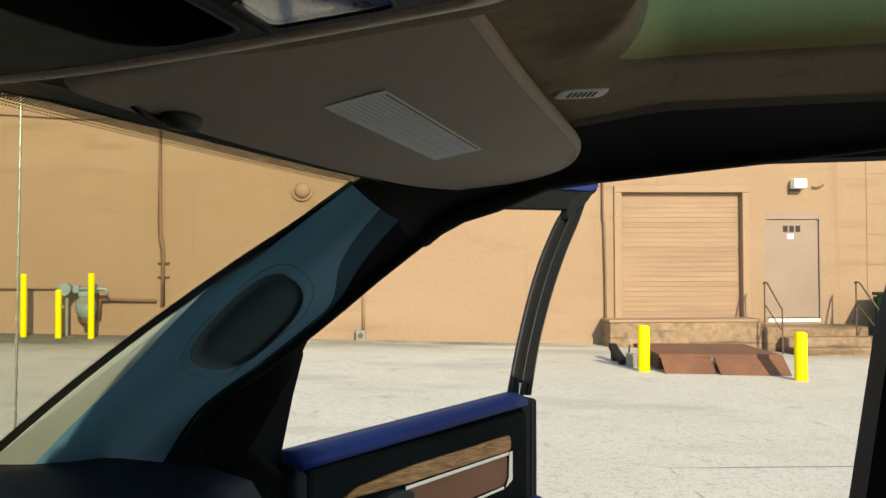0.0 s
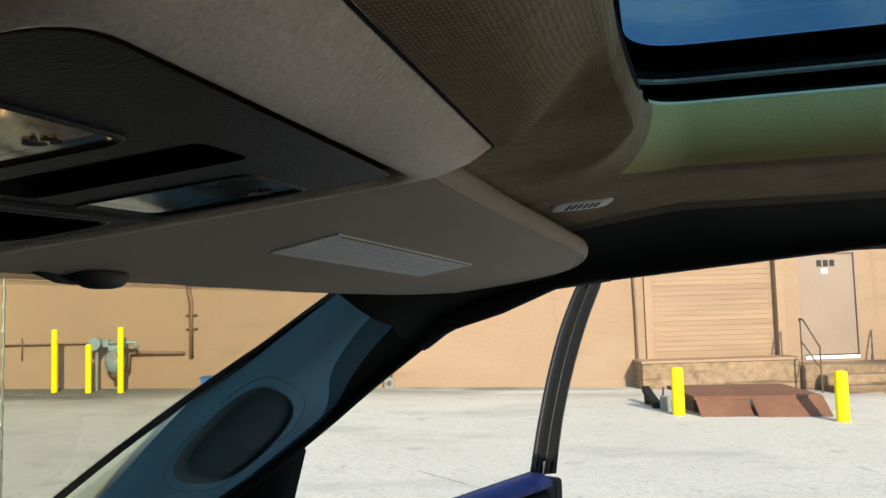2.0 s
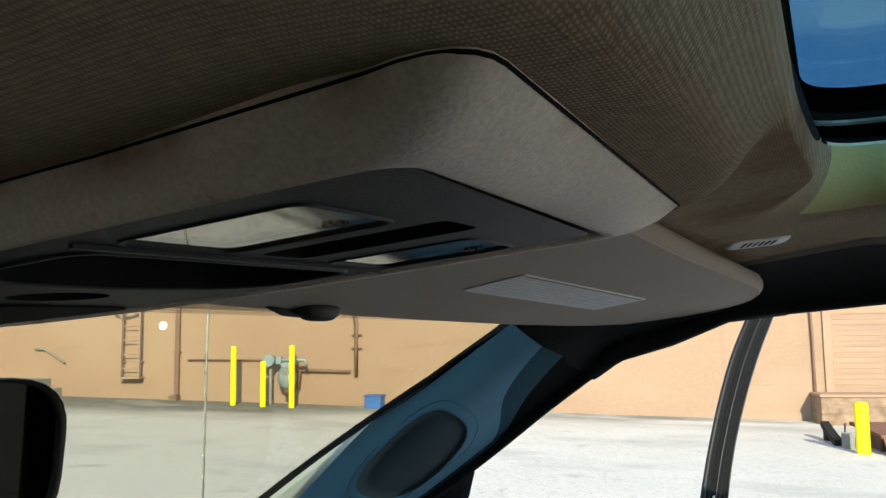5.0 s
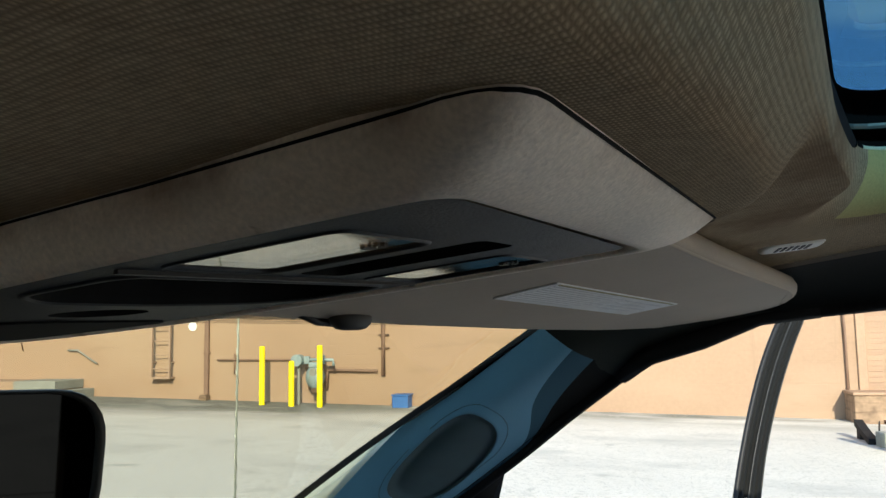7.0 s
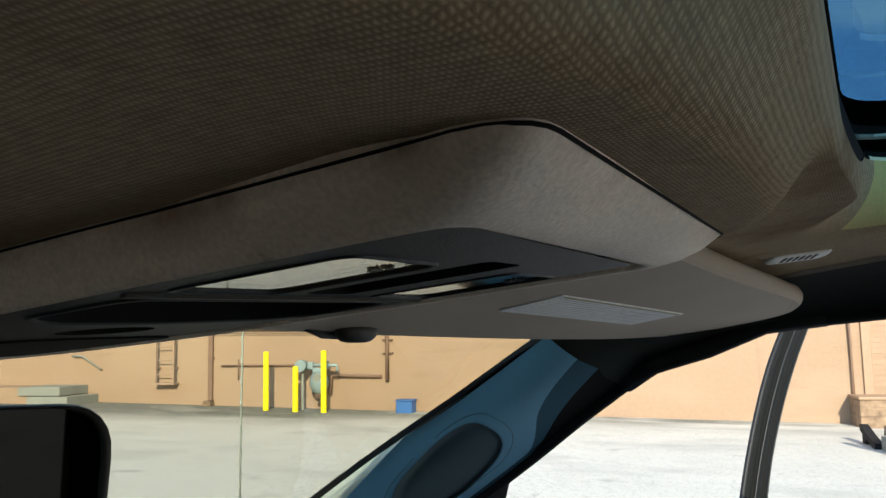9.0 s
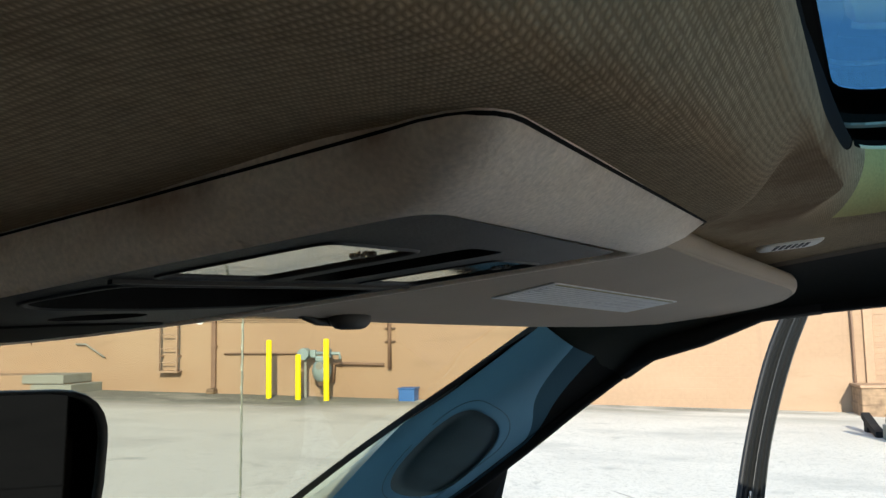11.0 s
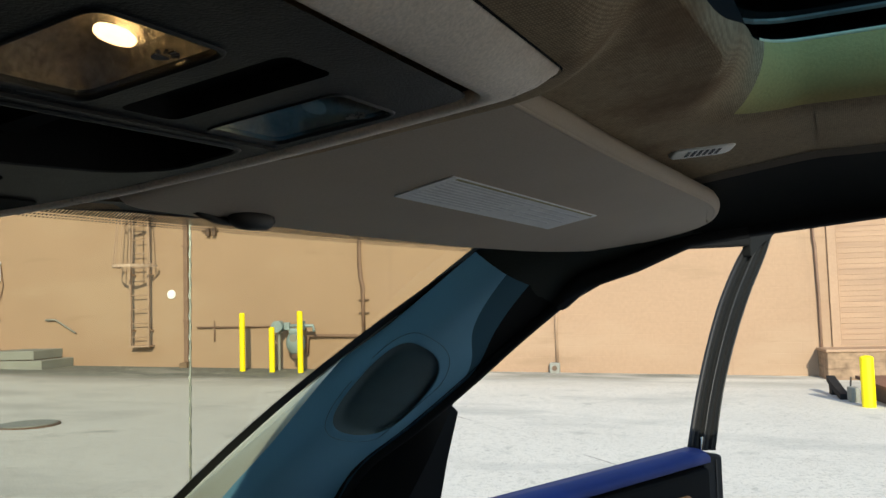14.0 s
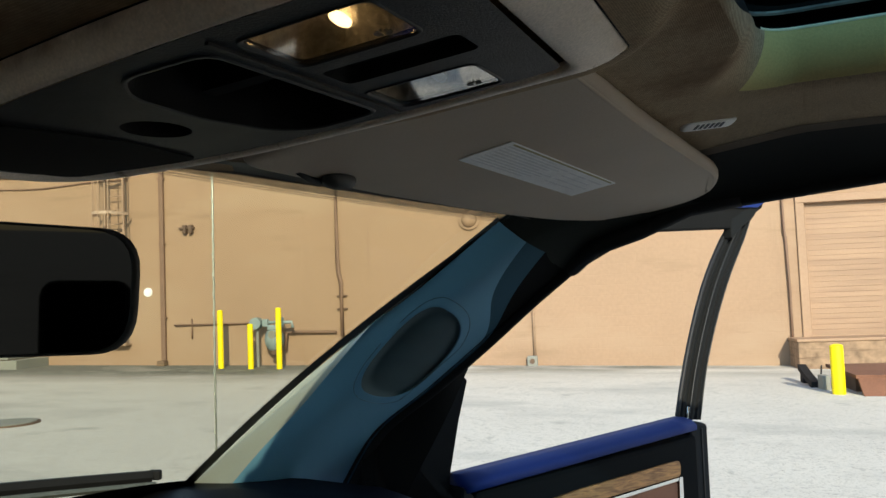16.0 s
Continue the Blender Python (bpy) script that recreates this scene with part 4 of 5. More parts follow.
def sunroof():
    def ring(g, z, rad=0.045):
        r, f0, f1 = SUN_R + (0.012 if z > 1.738 else 0.0) - g, SUN_F0 - max(0.0, g) + (0.016 if z > 1.738 else 0.0), SUN_F1 + g
        loop = []
        corner = outline([(-r, f1), (r, f1), (r, f0), (-r, f0)], rad, 7)
        for a, b in zip(corner, corner[1:] + corner[:1]):
            n = 40 if (b - a).length > 0.1 else 1
            loop += [a.lerp(b, k / n) for k in range(n)]
        return [car(p.y, p.x, roof_z(p.y, p.x) + z if z < 0.1 else z) for p in loop]
    def open_ring(g, z, rad=0.045, back=2):
        """The ring without its front run."""
        pts = ring(g, z, rad)
        return pts[141 - back:] + pts[:102 + back]
    fr = part("sunroof_frame", loft([ring(-0.040, 1.7385), ring(-0.040, 1.745)], caps=False), M["matte"], suv, "dark frame of the sunroof", smooth=True)
    def front_wall(u, v):
        r = (SUN_R - LIP_BEND) * (2 * v - 1)
        return car(front_f(r) + 0.0006 + 0.014 * u, r, lip_z(r) + 0.0003 + (1.772 - lip_z(r)) * u)
    part("front_channel", patch(front_wall, 6, 80), M["matte"], fr)
    part("slide_rail", loft([open_ring(-0.0055, 1.7532), open_ring(-0.0050, 1.7550), open_ring(-0.0055, 1.7568)], closed=False), M["railgrey"], fr, "grey sliding rail of the sunroof")
    part("lip", loft([open_ring(-0.0005, 1.7342, LIP_BEND, -2), open_ring(0.0010, 1.7350, LIP_BEND, -2), open_ring(0.0006, 1.7366, LIP_BEND, -2), open_ring(-0.003, 1.7378, LIP_BEND, -2)], closed=False), M["lippaint"], fr, "pale edge strip of the sunroof opening", smooth=True)
    part("channel", loft([ring(0.0015, 1.7398), ring(-0.018, 1.7405), ring(-0.018, 1.752), ring(-0.006, 1.753), ring(-0.006, 1.757), ring(-0.016, 1.758), ring(-0.016, 1.772), ring(0.004, 1.7745)], caps=False), M["matte"], fr)
    p = part("roof_glass", loft([ring(-0.01, 1.776), ring(-0.01, 1.780)]), M["sunglass"], fr)
    part("glass_border", loft([ring(-0.012, 1.7752), ring(0.006, 1.7755)], caps=False), M["matte"], fr)


sunroof()


def panel_loop(grow=0.0):
    w = 0.080 + grow
    c = [(-w - 0.0100, -0.004 - grow), (w, 0.002 - grow), (w + 0.007, 0.12), (w, 0.23), (0.045 + grow, 0.315 + grow), (-0.045 - grow, 0.315 + grow), (-w - 0.005, 0.23), (-w - 0.0120, 0.12)]
    return outline(c, [0.012 + grow * 0.15, 0.010 + grow * 0.1, 0.05, 0.04, 0.04, 0.04, 0.04, 0.05], 6)


def console():
    def ring(grow, dz, clear=0.0):
        out = []
        for p, q in zip(panel_loop(grow), panel_loop(grow * 0.22 + clear)):
            near = smooth(0.030, 0.075, -p.x) * smooth(-0.036, 0.004, p.y) if grow > 0.002 else 0.0
            p = p.lerp(q, near)
            out.append(car(p.y, p.x, pz(p.y, p.x) + dz))
        return out
    # black ribbon that paints the shade where the lining is tucked behind the bezel
    gap = [ring(0.0263, 0.0, 0.0006), ring(0.0269, 0.0, 0.0010)]
    def under(p, drop):
        d = p - CO
        return Vector((p.x, p.y, roof_z(d.dot(CF), d.dot(CR)) - drop))
    bezel = loft([ring(0.0268, 0.042), ring(0.0268, 0.020), ring(0.0266, 0.0115), ring(0.0255, 0.0095), ring(0.020, 0.0050), ring(0.013, 0.0016), ring(0.006, 0.0), ring(0.0022, 0.0003), ring(0.0012, 0.0016), ring(0.0012, 0.006)], caps=False)
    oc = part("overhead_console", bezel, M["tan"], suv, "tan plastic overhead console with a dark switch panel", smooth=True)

    part("gap_shade", loft([[under(p, 0.0012) for p in gap[0]], [under(p, 0.0006) for p in gap[1]]], caps=False), M["matte"], oc, smooth=True)

    def flat(loop, h0, h1):
        return prism(loop, lambda x, y, h: car(y, x, pz(y, x) + h0 + h), h1 - h0)

    def rect(r0, r1, f0, f1, rad):
        return outline([(r0, f0), (r1, f0), (r1, f1), (r0, f1)], rad, 5)

    # openings cut through the panel: two lamps, a slot, the tray and the finger hole
    tray = outline([(-0.068, 0.108), (0.068, 0.108), (0.070, 0.150), (0.050, 0.166), (0.0, 0.172), (-0.050, 0.166), (-0.070, 0.150)], 0.010, 4)
    hole = [Vector((0.022 * math.cos(a * math.tau / 28), 0.200 + 0.013 * math.sin(a * math.tau / 28))) for a in range(28)]
    slot = rect(-0.013, 0.013, 0.024, 0.092, 0.005)
    lens_a, lens_b = rect(-0.071, -0.026, 0.034, 0.092, 0.006), rect(0.031, 0.073, 0.036, 0.094, 0.006)
    bm = bmesh.new()
    for loop in (panel_loop(-0.0028), tray, hole, slot, lens_a, lens_b):
        vs = [bm.verts.new(car(p.y, p.x, pz(p.y, p.x) + 0.0015)) for p in loop]
        for a, b in zip(vs, vs[1:] + vs[:1]):
            bm.edges.new((a, b))
    bmesh.ops.triangle_fill(bm, use_beauty=True, use_dissolve=False, edges=bm.edges[:])
    part("panel", bm, M["panel"], oc, "textured charcoal plastic panel")

    def pit(name, loop, depth, material, shrink=0.92):
        c = sum(loop, Vector((0, 0))) / len(loop)
        rings = [[car(q.y, q.x, pz(q.y, q.x) + h) for q in (c + (p - c) * g for p in loop)] for g, h in ((1.0, 0.0015), (0.985, 0.004), (shrink, depth), (0.05, depth))]
        return part(name, loft(rings, caps=False), material, oc, smooth=False)

    pit("tray", tray, 0.030, M["matte"])
    pit("finger_hole", hole, 0.02, M["matte"])
    pit("slot", slot, 0.008, M["matte"])
    part("tray_rib", flat(outline([(-0.004, 0.110), (0.004, 0.110), (0.006, 0.166), (-0.006, 0.166)], 0.002, 2), 0.012, 0.028), M["matte"], oc)
    part("tray_rim", loft([[car(q.y, q.x, pz(q.y, q.x) + h) for q in (Vector((0, 0.14)) + (p - Vector((0, 0.14))) * g for p in tray)] for g, h in ((1.05, 0.0016), (1.04, 0.0008), (1.01, 0.0008), (1.0, 0.002))], caps=False), M["black"], oc, smooth=True)

    def bulb_shape(f, r, z):
        """A small capsule that lies across the reflector."""
        ring = []
        for k in range(11):
            a = math.pi * k / 10
            q = 0.0002 + 0.0026 * math.sin(a) ** 0.6
            ring.append([car(f + q * math.cos(j * math.tau / 12), r - 0.007 * math.cos(a), z + q * math.sin(j * math.tau / 12)) for j in range(12)])
        return loft(ring)

    def lamp(loop, lit):
        c = sum(loop, Vector((0, 0))) / len(loop)

        def rg(g, h):
            return [car(q.y, q.x, pz(q.y, q.x) + h) for q in (c + (p - c) * g for p in loop)]
        part("map_light", loft([rg(1.06, 0.0016), rg(1.05, 0.0009), rg(1.02, 0.0009), rg(0.985, 0.0018), rg(0.975, 0.006)], caps=False), M["black"], oc, smooth=True)
        part("reflector", loft([rg(0.97, 0.004), rg(0.85, 0.012), rg(0.5, 0.018), rg(0.05, 0.019)], caps=False), M["gold"], oc, "warm metallic lamp reflector", smooth=True)
        part("lens", loft([rg(0.98, 0.0018), rg(0.98, 0.0032)]), M["lensglass"], oc, "clear lamp lens")
        part("bulb", bulb_shape(c.y + 0.003, c.x + 0.012, pz(c.y) + 0.0115), M["bulb"] if lit else M["white"], oc, "small glowing bulb" if lit else "")
        # lamp pictogram: a small dome with rays
        k = c + Vector((0.011 * (1 if c.x > 0 else 1), -0.016))
        part("pictogram", flat([k + Vector((0.0030 * math.cos(a * math.pi / 8), 0.0030 * math.sin(a * math.pi / 8))) for a in range(9)], 0.0012, 0.0017), M["etched"], oc)
        for a in (-150, -120, -90, -60, -30):
            d = Vector((math.cos(radians(a)), math.sin(radians(a))))
            e = Vector((-d.y, d.x)) * 0.0004
            part("ray_mark", flat([k + d * 0.0025 + e, k + d * 0.0025 - e, k + d * 0.0048 - e, k + d * 0.0048 + e], 0.0012, 0.0017), M["etched"], oc)

    lamp(lens_a, True)
    lamp(lens_b, False)
    part("seam_strip", flat(rect(-0.079, 0.079, 0.0985, 0.1005, 0.0005), 0.0003, 0.002), M["black"], oc)
    # the nose falls away in a dark chin
    part("chin", flat(outline([(-0.070, 0.232), (0.0, 0.224), (0.070, 0.232), (0.040, 0.306), (-0.040, 0.306)], 0.012, 4), 0.0005, 0.0025), M["matte"], oc)


console()


def vz(f, r):
    """Height of the folded visor's face."""
    return 1.646 - 0.1585 * (f - 0.068) - 0.051 * (r - 0.471)


def sun_visor():
    loop = outline([(0.118, 0.018), (0.30, 0.006), (0.595, -0.024), (0.690, 0.012), (0.695, 0.120), (0.60, 0.165), (0.46, 0.200), (0.283, 0.230), (0.118, 0.248)], [0.02, 0.05, 0.06, 0.05, 0.05, 0.04, 0.05, 0.05, 0.02], 6)
    c = Vector((0.4, 0.11))
    rings = []
    for g, dz in ((0.90, 0.014), (0.985, 0.013), (1.0, 0.009), (1.0, 0.005), (0.99, 0.0016), (0.975, 0.0004), (0.95, 0.0)):
        rings.append([car(q.y, q.x, vz(q.y, q.x) + dz) for q in (c + (p - c) * g for p in loop)])
    sv = part("sun_visor", loft(rings), M["visor"], suv, "tan vinyl sun visor folded up, with a warning label", smooth=True)
    a, b, d = Vector((0.243, 0.092)), Vector((0.471, 0.067)), Vector((0.250, 0.138))
    ex, ey = b - a, d - a

    def on(u, v, h0, h1):
        return prism([a + ex * x + ey * y for x, y in ((u[0], v[0]), (u[1], v[0]), (u[1], v[1]), (u[0], v[1]))], lambda x, y, h: car(y, x, vz(y, x) - h1 + h), h1 - h0)
    part("warning_label", on((0, 1), (0, 1), 0.0002, 0.0010), M["paper"], sv, "pale worn paper warning label")
    for i in range(9):
        part("print_line", on((0.03, 0.42 + 0.05 * ((i * 7) % 4)), (0.10 + 0.09 * i, 0.135 + 0.09 * i), 0.0010, 0.0013), M["paleink"], sv)
    for i in range(4):
        part("print_line", on((0.60, 0.94 - 0.06 * (i % 2)), (0.2 + 0.17 * i, 0.24 + 0.17 * i), 0.0010, 0.0013), M["paleink"], sv)
    part("print_band", on((0.03, 0.97), (0.02, 0.06), 0.0010, 0.0013), M["yellowink"], sv)
    part("piping", tube([car(q.y, q.x, vz(q.y, q.x) + 0.0012) for q in (c + (p - c) * 0.967 for p in loop[4:34])], 0.0016, 6), M["visor"], sv, "sewn piping along the visor's edge", smooth=True)
    # clip at the inner end and hinge block at the outer end
    part("visor_clip", loft([[car(0.222 + dx * g, 0.212 + dy * g, vz(0.23, 0.208) + 0.0015 + h) for dx, dy in ((0.011 * math.cos(k * math.tau / 20), 0.019 * math.sin(k * math.tau / 20)) for k in range(20))] for g, h in ((1.0, 0.004), (1.0, -0.002), (0.92, -0.005), (0.7, -0.0075), (0.4, -0.0085))]), M["clip"], sv, smooth=True)
    part("hook", tube([car(0.232, 0.172, vz(0.24, 0.17) + 0.003), car(0.233, 0.190, vz(0.24, 0.19) - 0.0005), car(0.228, 0.217, vz(0.24, 0.217) - 0.0005), car(0.222, 0.234, vz(0.23, 0.234) + 0.002)], 0.0028), M["clip"], sv, smooth=True)


M["yellowink"] = mat("label_yellow_ink", (0.42, 0.38, 0.22), 0.8, vary=0.1, scale=60)
sun_visor()


def roof_vent():
    f, r = -0.027, 0.4315
    z = roof_z(f, r)
    ex = (CF * -0.042 + CR * 0.031 + Vector((0, 0, 0.0063))).normalized()
    ez = (Vector((0, 0, 1)) + CF * 0.15 + CR * 0.22).normalized()
    ez = (ez - ex * ez.dot(ex)).normalized()
    ey = ez.cross(ex)
    m = Matrix.Translation(car(f, r, z - 0.0010)) @ Matrix((ex, ey, ez)).transposed().to_4x4()
    loop = outline([(-0.0255, -0.0085), (0.0255, -0.0085), (0.0255, 0.0085), (-0.0255, 0.0085)], 0.0075, 5)

    def rg(g, h):
        return [m @ Vector((p.x * g, p.y * g, h)) for p in loop]
    v = part("roof_vent", loft([rg(1.02, 0.005), rg(1.02, -0.0004), rg(0.97, -0.0014), rg(0.9, -0.0017)]), M["lightgrey"], suv, "small pale grey slotted vent in the roof lining", smooth=True)
    for i in range(6):
        x = -0.0125 + 0.0050 * i
        part("slit", box(x - 0.0013, x + 0.0013, -0.0045, 0.0045, -0.0021, -0.0010, 0, m), M["black"], v)


roof_vent()

PILLAR_A = [(0.245, 1.637), (0.400, 1.548), (0.530, 1.470), (0.660, 1.391), (0.800, 1.303), (0.945, 1.210)]
PILLAR_B = [(0.186, 1.575), (0.260, 1.525), (0.340, 1.468), (0.440, 1.400), (0.560, 1.322), (0.665, 1.215)]


def pillar_r(f, z):
    return 0.7837 - 0.268 * f - 0.932 * (z - 1.506)


def oval_e(p):
    """1 on the rim of the oval recess, 0 at its middle."""
    q = p - OVAL_C
    u, w = q.dot(OVAL_D) / OVAL_A, q.dot(Vector((-OVAL_D.y, OVAL_D.x))) / OVAL_B
    return (abs(u) ** 2.6 + abs(w) ** 2.6) ** (1 / 2.6)


OVAL_C, OVAL_A, OVAL_B = Vector((0.4262, 1.4600)), 0.106, 0.0255
OVAL_D = Vector((0.80, -0.60))


def gasket_v(s):
    """Width of the black windscreen gasket that overlaps the trim's upper end."""
    return 0.125 + 0.02 * smooth(0.0, 0.2, s) - 0.145 * smooth(0.16, 0.46, s)


def sunlit_v(s):
    """Width of the front edge whose cream colour paints the sun on it."""
    return max(gasket_v(s), 0.33 * smooth(0.02, 0.85, s))


def pillar_at(s, v):
    a, b = mixed(PILLAR_A, s), mixed(PILLAR_B, s)
    p = a.lerp(b, v)
    e = oval_e(p)
    cream = sunlit_v(s)
    r = pillar_r(p.x, p.y)
    r += 0.022 * (1 - v / max(cream, 1e-3)) if v < cream else 0.0
    r += 0.075 * smooth(0.42, 1.06, v) ** 1.5
    r -= 0.010 * math.sin(math.pi * min(1.0, v * 1.2))
    # the recess: a steep-walled oval pit with a level floor
    r += 0.015 * (1 - smooth(0.88, 1.0, e))
    return car(p.x, r, p.y)


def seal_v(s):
    """Where the blue trim ends; navy, then seal black, paint its shade beyond."""
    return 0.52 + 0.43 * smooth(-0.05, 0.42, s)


def pillar():
    pt = part("windscreen_pillar_trim", patch(lambda s, v: pillar_at(s, sunlit_v(s) + (seal_v(s) - sunlit_v(s)) * v), 140, 90), M["pillar"], suv, "blue-grey moulded windscreen pillar trim with an oval recess", smooth=True)
    part("screen_gasket", patch(lambda s, v: pillar_at(0.47 * s, gasket_v(0.47 * s) * v), 60, 5), M["matte"], pt, "black rubber gasket between windscreen and pillar trim", smooth=True)
    part("edge_strip", patch(lambda s, v: pillar_at(s, gasket_v(s) + (sunlit_v(s) - gasket_v(s)) * v), 100, 10), M["cream"], pt, "front edge of the pillar trim, coloured cream for sunlight", smooth=True)
    part("seal_lip", patch(lambda s, v: pillar_at(s, seal_v(s) + 0.40 * (1 - seal_v(s)) * v), 100, 6), M["trimshade"], pt, "navy band standing for shade along the trim's rear edge", smooth=True)
    part("rear_edge", patch(lambda s, v: pillar_at(s, seal_v(s) + (1 - seal_v(s)) * (0.40 + 0.60 * v)), 100, 10), M["matte"], pt, "black rubber door seal, widened for shade on the trim", smooth=True)
    part("seal_bead", tube([pillar_at(k / 40, 1.0) for k in range(41)], 0.008), M["rubber"], pt, smooth=True)

    # dark sheet painting the oval's depth shade, and the jamb behind the trim
    def flat(s, v):
        return mixed(PILLAR_A, s).lerp(mixed(PILLAR_B, s), v)
    c = min(((i / 100, j / 40) for i in range(101) for j in range(41)), key=lambda q: oval_e(flat(*q)))

    def reach(a, rim=0.985):
        lo, hi = 0.0, 0.6
        for _ in range(24):
            k = (lo + hi) / 2
            lo, hi = (k, hi) if oval_e(flat(c[0] + 0.5 * k * math.cos(a), c[1] + k * math.sin(a))) < rim else (lo, k)
        return lo
    ring = [reach(k * math.tau / 96) for k in range(97)]

    def cloth(u, v):
        a, k = v * math.tau, ring[round(v * 96)] * (0.004 + 0.996 * u)
        return pillar_at(c[0] + 0.5 * k * math.cos(a), c[1] + k * math.sin(a)) - CR * 0.0012
    line = [(k, reach(k * math.tau / 96, 1.16)) for k in range(-30, 62)]
    part("moulding_line", tube([pillar_at(c[0] + 0.5 * q * math.cos(k * math.tau / 96), min(0.86, c[1] + q * math.sin(k * math.tau / 96))) - CR * 0.0002 for k, q in line], 0.0004, 5), M["recessdark"], pt)
    part("speaker_grille", patch(cloth, 16, 96), M["recessdark"], pt, "floor of the oval recess, coloured dark for its shade", smooth=True)
    part("jamb_trim", patch(lambda u, v: pillar_at(0.52 + 0.48 * u, 0.99) + CR * (0.05 * v) - Vector((0, 0, 0.25 * u * v)), 30, 4), M["matte"], suv, "black door jamb behind the pillar trim", smooth=True)

    # cloth corner between pillar, header and rail
    def corner(u, v):
        a = pillar_at(0.02 + 0.05 * v * v, 1.04 * v) + CR * 0.003
        b = car(0.16 - 0.15 * v, 0.610 + 0.085 * v, 1.655 - 0.012 * v)
        return a.lerp(b, u) + Vector((0, 0, 0.004 * math.sin(math.pi * u)))
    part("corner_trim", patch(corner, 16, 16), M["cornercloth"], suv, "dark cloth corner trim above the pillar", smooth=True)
    part("corner_seal", tube([pillar_at(0.02, 1.0), car(0.147, 0.700, 1.596), car(0.09, 0.700, 1.613), car(0.03, 0.705, 1.638), car(-0.03, 0.708, 1.645)], 0.011), M["rubber"], suv, smooth=True)
    part("body_pillar", loft([[car(f, r, z) for f, r, z in ((a.x + 0.012, pillar_r(*a) + 0.05, a.y), (b.x + 0.01, pillar_r(*b) + 0.062, b.y), (b.x + 0.03, pillar_r(*b) + 0.09, b.y), (a.x + 0.02, pillar_r(*a) + 0.09, a.y))] for a, b in ((mixed(PILLAR_A, k / 12), mixed(PILLAR_B, k / 12)) for k in range(-2, 13))]), M["rubber"], suv)


pillar()


def glass_front():
    def ws(u, v, lo=0.0):
        e = -1 + 2 * v
        top = Vector((head_f(0.62 * e) + 0.010, 0.625 * e, 1.640 - 0.003 * e * e))
        bot = Vector((1.14 - 0.165 * e * e, 0.835 * e, 1.195))
        p = top.lerp(bot, u)
        return car(p.x, p.y, p.z + 0.02 * math.sin(math.pi * u) * (1 - e * e))
    def edge_v(u):
        return 0.9925 - 0.027 * math.sin(math.pi * u ** 0.66)
    g = part("windscreen", patch(ws, 14, 30), M["screen"], suv, "clear curved windscreen", smooth=True)
    part("black_border", joined(patch(lambda u, v: ws(0.0012 * u, v) - CF * 0.002, 2, 30), patch(lambda u, v: ws(u, edge_v(u) + 0.014 * v) - CR * 0.003, 24, 2), patch(lambda u, v: ws(0.872 + 0.04 * (2 * v - 1) ** 8 + (0.128 - 0.04 * (2 * v - 1) ** 8) * u, v) + Vector((0, 0, 0.003)), 4, 30)), M["black"], g)
    part("header_trim", patch(lambda u, v: car(head_f(-0.6 + 1.2 * v) - 0.02, -0.6 + 1.2 * v, roof_z(head_f(-0.6 + 1.2 * v) - 0.02, -0.6 + 1.2 * v) - 0.0015).lerp(ws(0.0, (-0.6 + 1.2 * v) / 1.25 + 0.5) - CF * 0.002, u), 4, 40), M["clip"], suv, "dark trim strip along the top of the windscreen", smooth=True)
    # printed dots that fade the border out
    bm = bmesh.new()

    def dot(u0, u1, v0, v1):
        bm.faces.new([bm.verts.new(ws(u, v) - CF * 0.003) for u, v in ((u0, v0), (u1, v0), (u1, v1), (u0, v1))])
    n = 480
    for i in range(n):
        v = 0.01 + 0.97 * i / n
        dot(0.0010, 0.0125, v, v + 0.00150)
        dot(0.0138, 0.0158, v, v + 0.00125)
        dot(0.0171, 0.0188, v, v + 0.00100)
    for i in range(260):
        u = 0.03 + 0.92 * i / 260
        for j in range(3):
            v = edge_v(u) - 0.0003 - 0.0022 * j
            dot(u, u + 0.0020 - 0.0003 * j, v - 0.0016 + 0.0003 * j, v)
    tagged(part("printed_dots", bm, M["black"], g), kind="stuff")


glass_front()


def mirror():
    c = car(0.362, -0.012, 1.560)
    m = look(c, c + CF * -0.93 + CR * -0.36 + Vector((0, 0, -0.05)), 3)
    loop = outline([(-0.122, -0.042), (0.122, -0.044), (0.122, 0.038), (-0.122, 0.042)], [0.03, 0.036, 0.03, 0.03], 6)
    rings = [[m @ Vector((p.x * g, p.y * g, z)) for p in loop] for g, z in ((0.70, 0.032), (0.93, 0.020), (1.0, 0.0), (0.99, -0.007), (0.955, -0.008), (0.945, -0.005))]
    mi = part("rear_view_mirror", loft(rings, caps=False), M["black"], suv, "black rear-view mirror on the windscreen", smooth=True)
    part("mirror_glass", loft([[m @ Vector((p.x * 0.95, p.y * 0.95, z)) for p in loop] for z in (-0.0045, -0.0055)]), M["mirror"], mi)
    part("back_shell", loft([[m @ Vector((p.x * g, p.y * g, z)) for p in loop] for g, z in ((0.70, 0.0322), (0.02, 0.034))], caps=False), M["black"], mi)
    part("stem", tube([m @ Vector((0, 0.0, 0.03)), m @ Vector((0, 0.03, 0.055)), car(0.42, 0.0, 1.60)], 0.009), M["black"], mi, smooth=True)


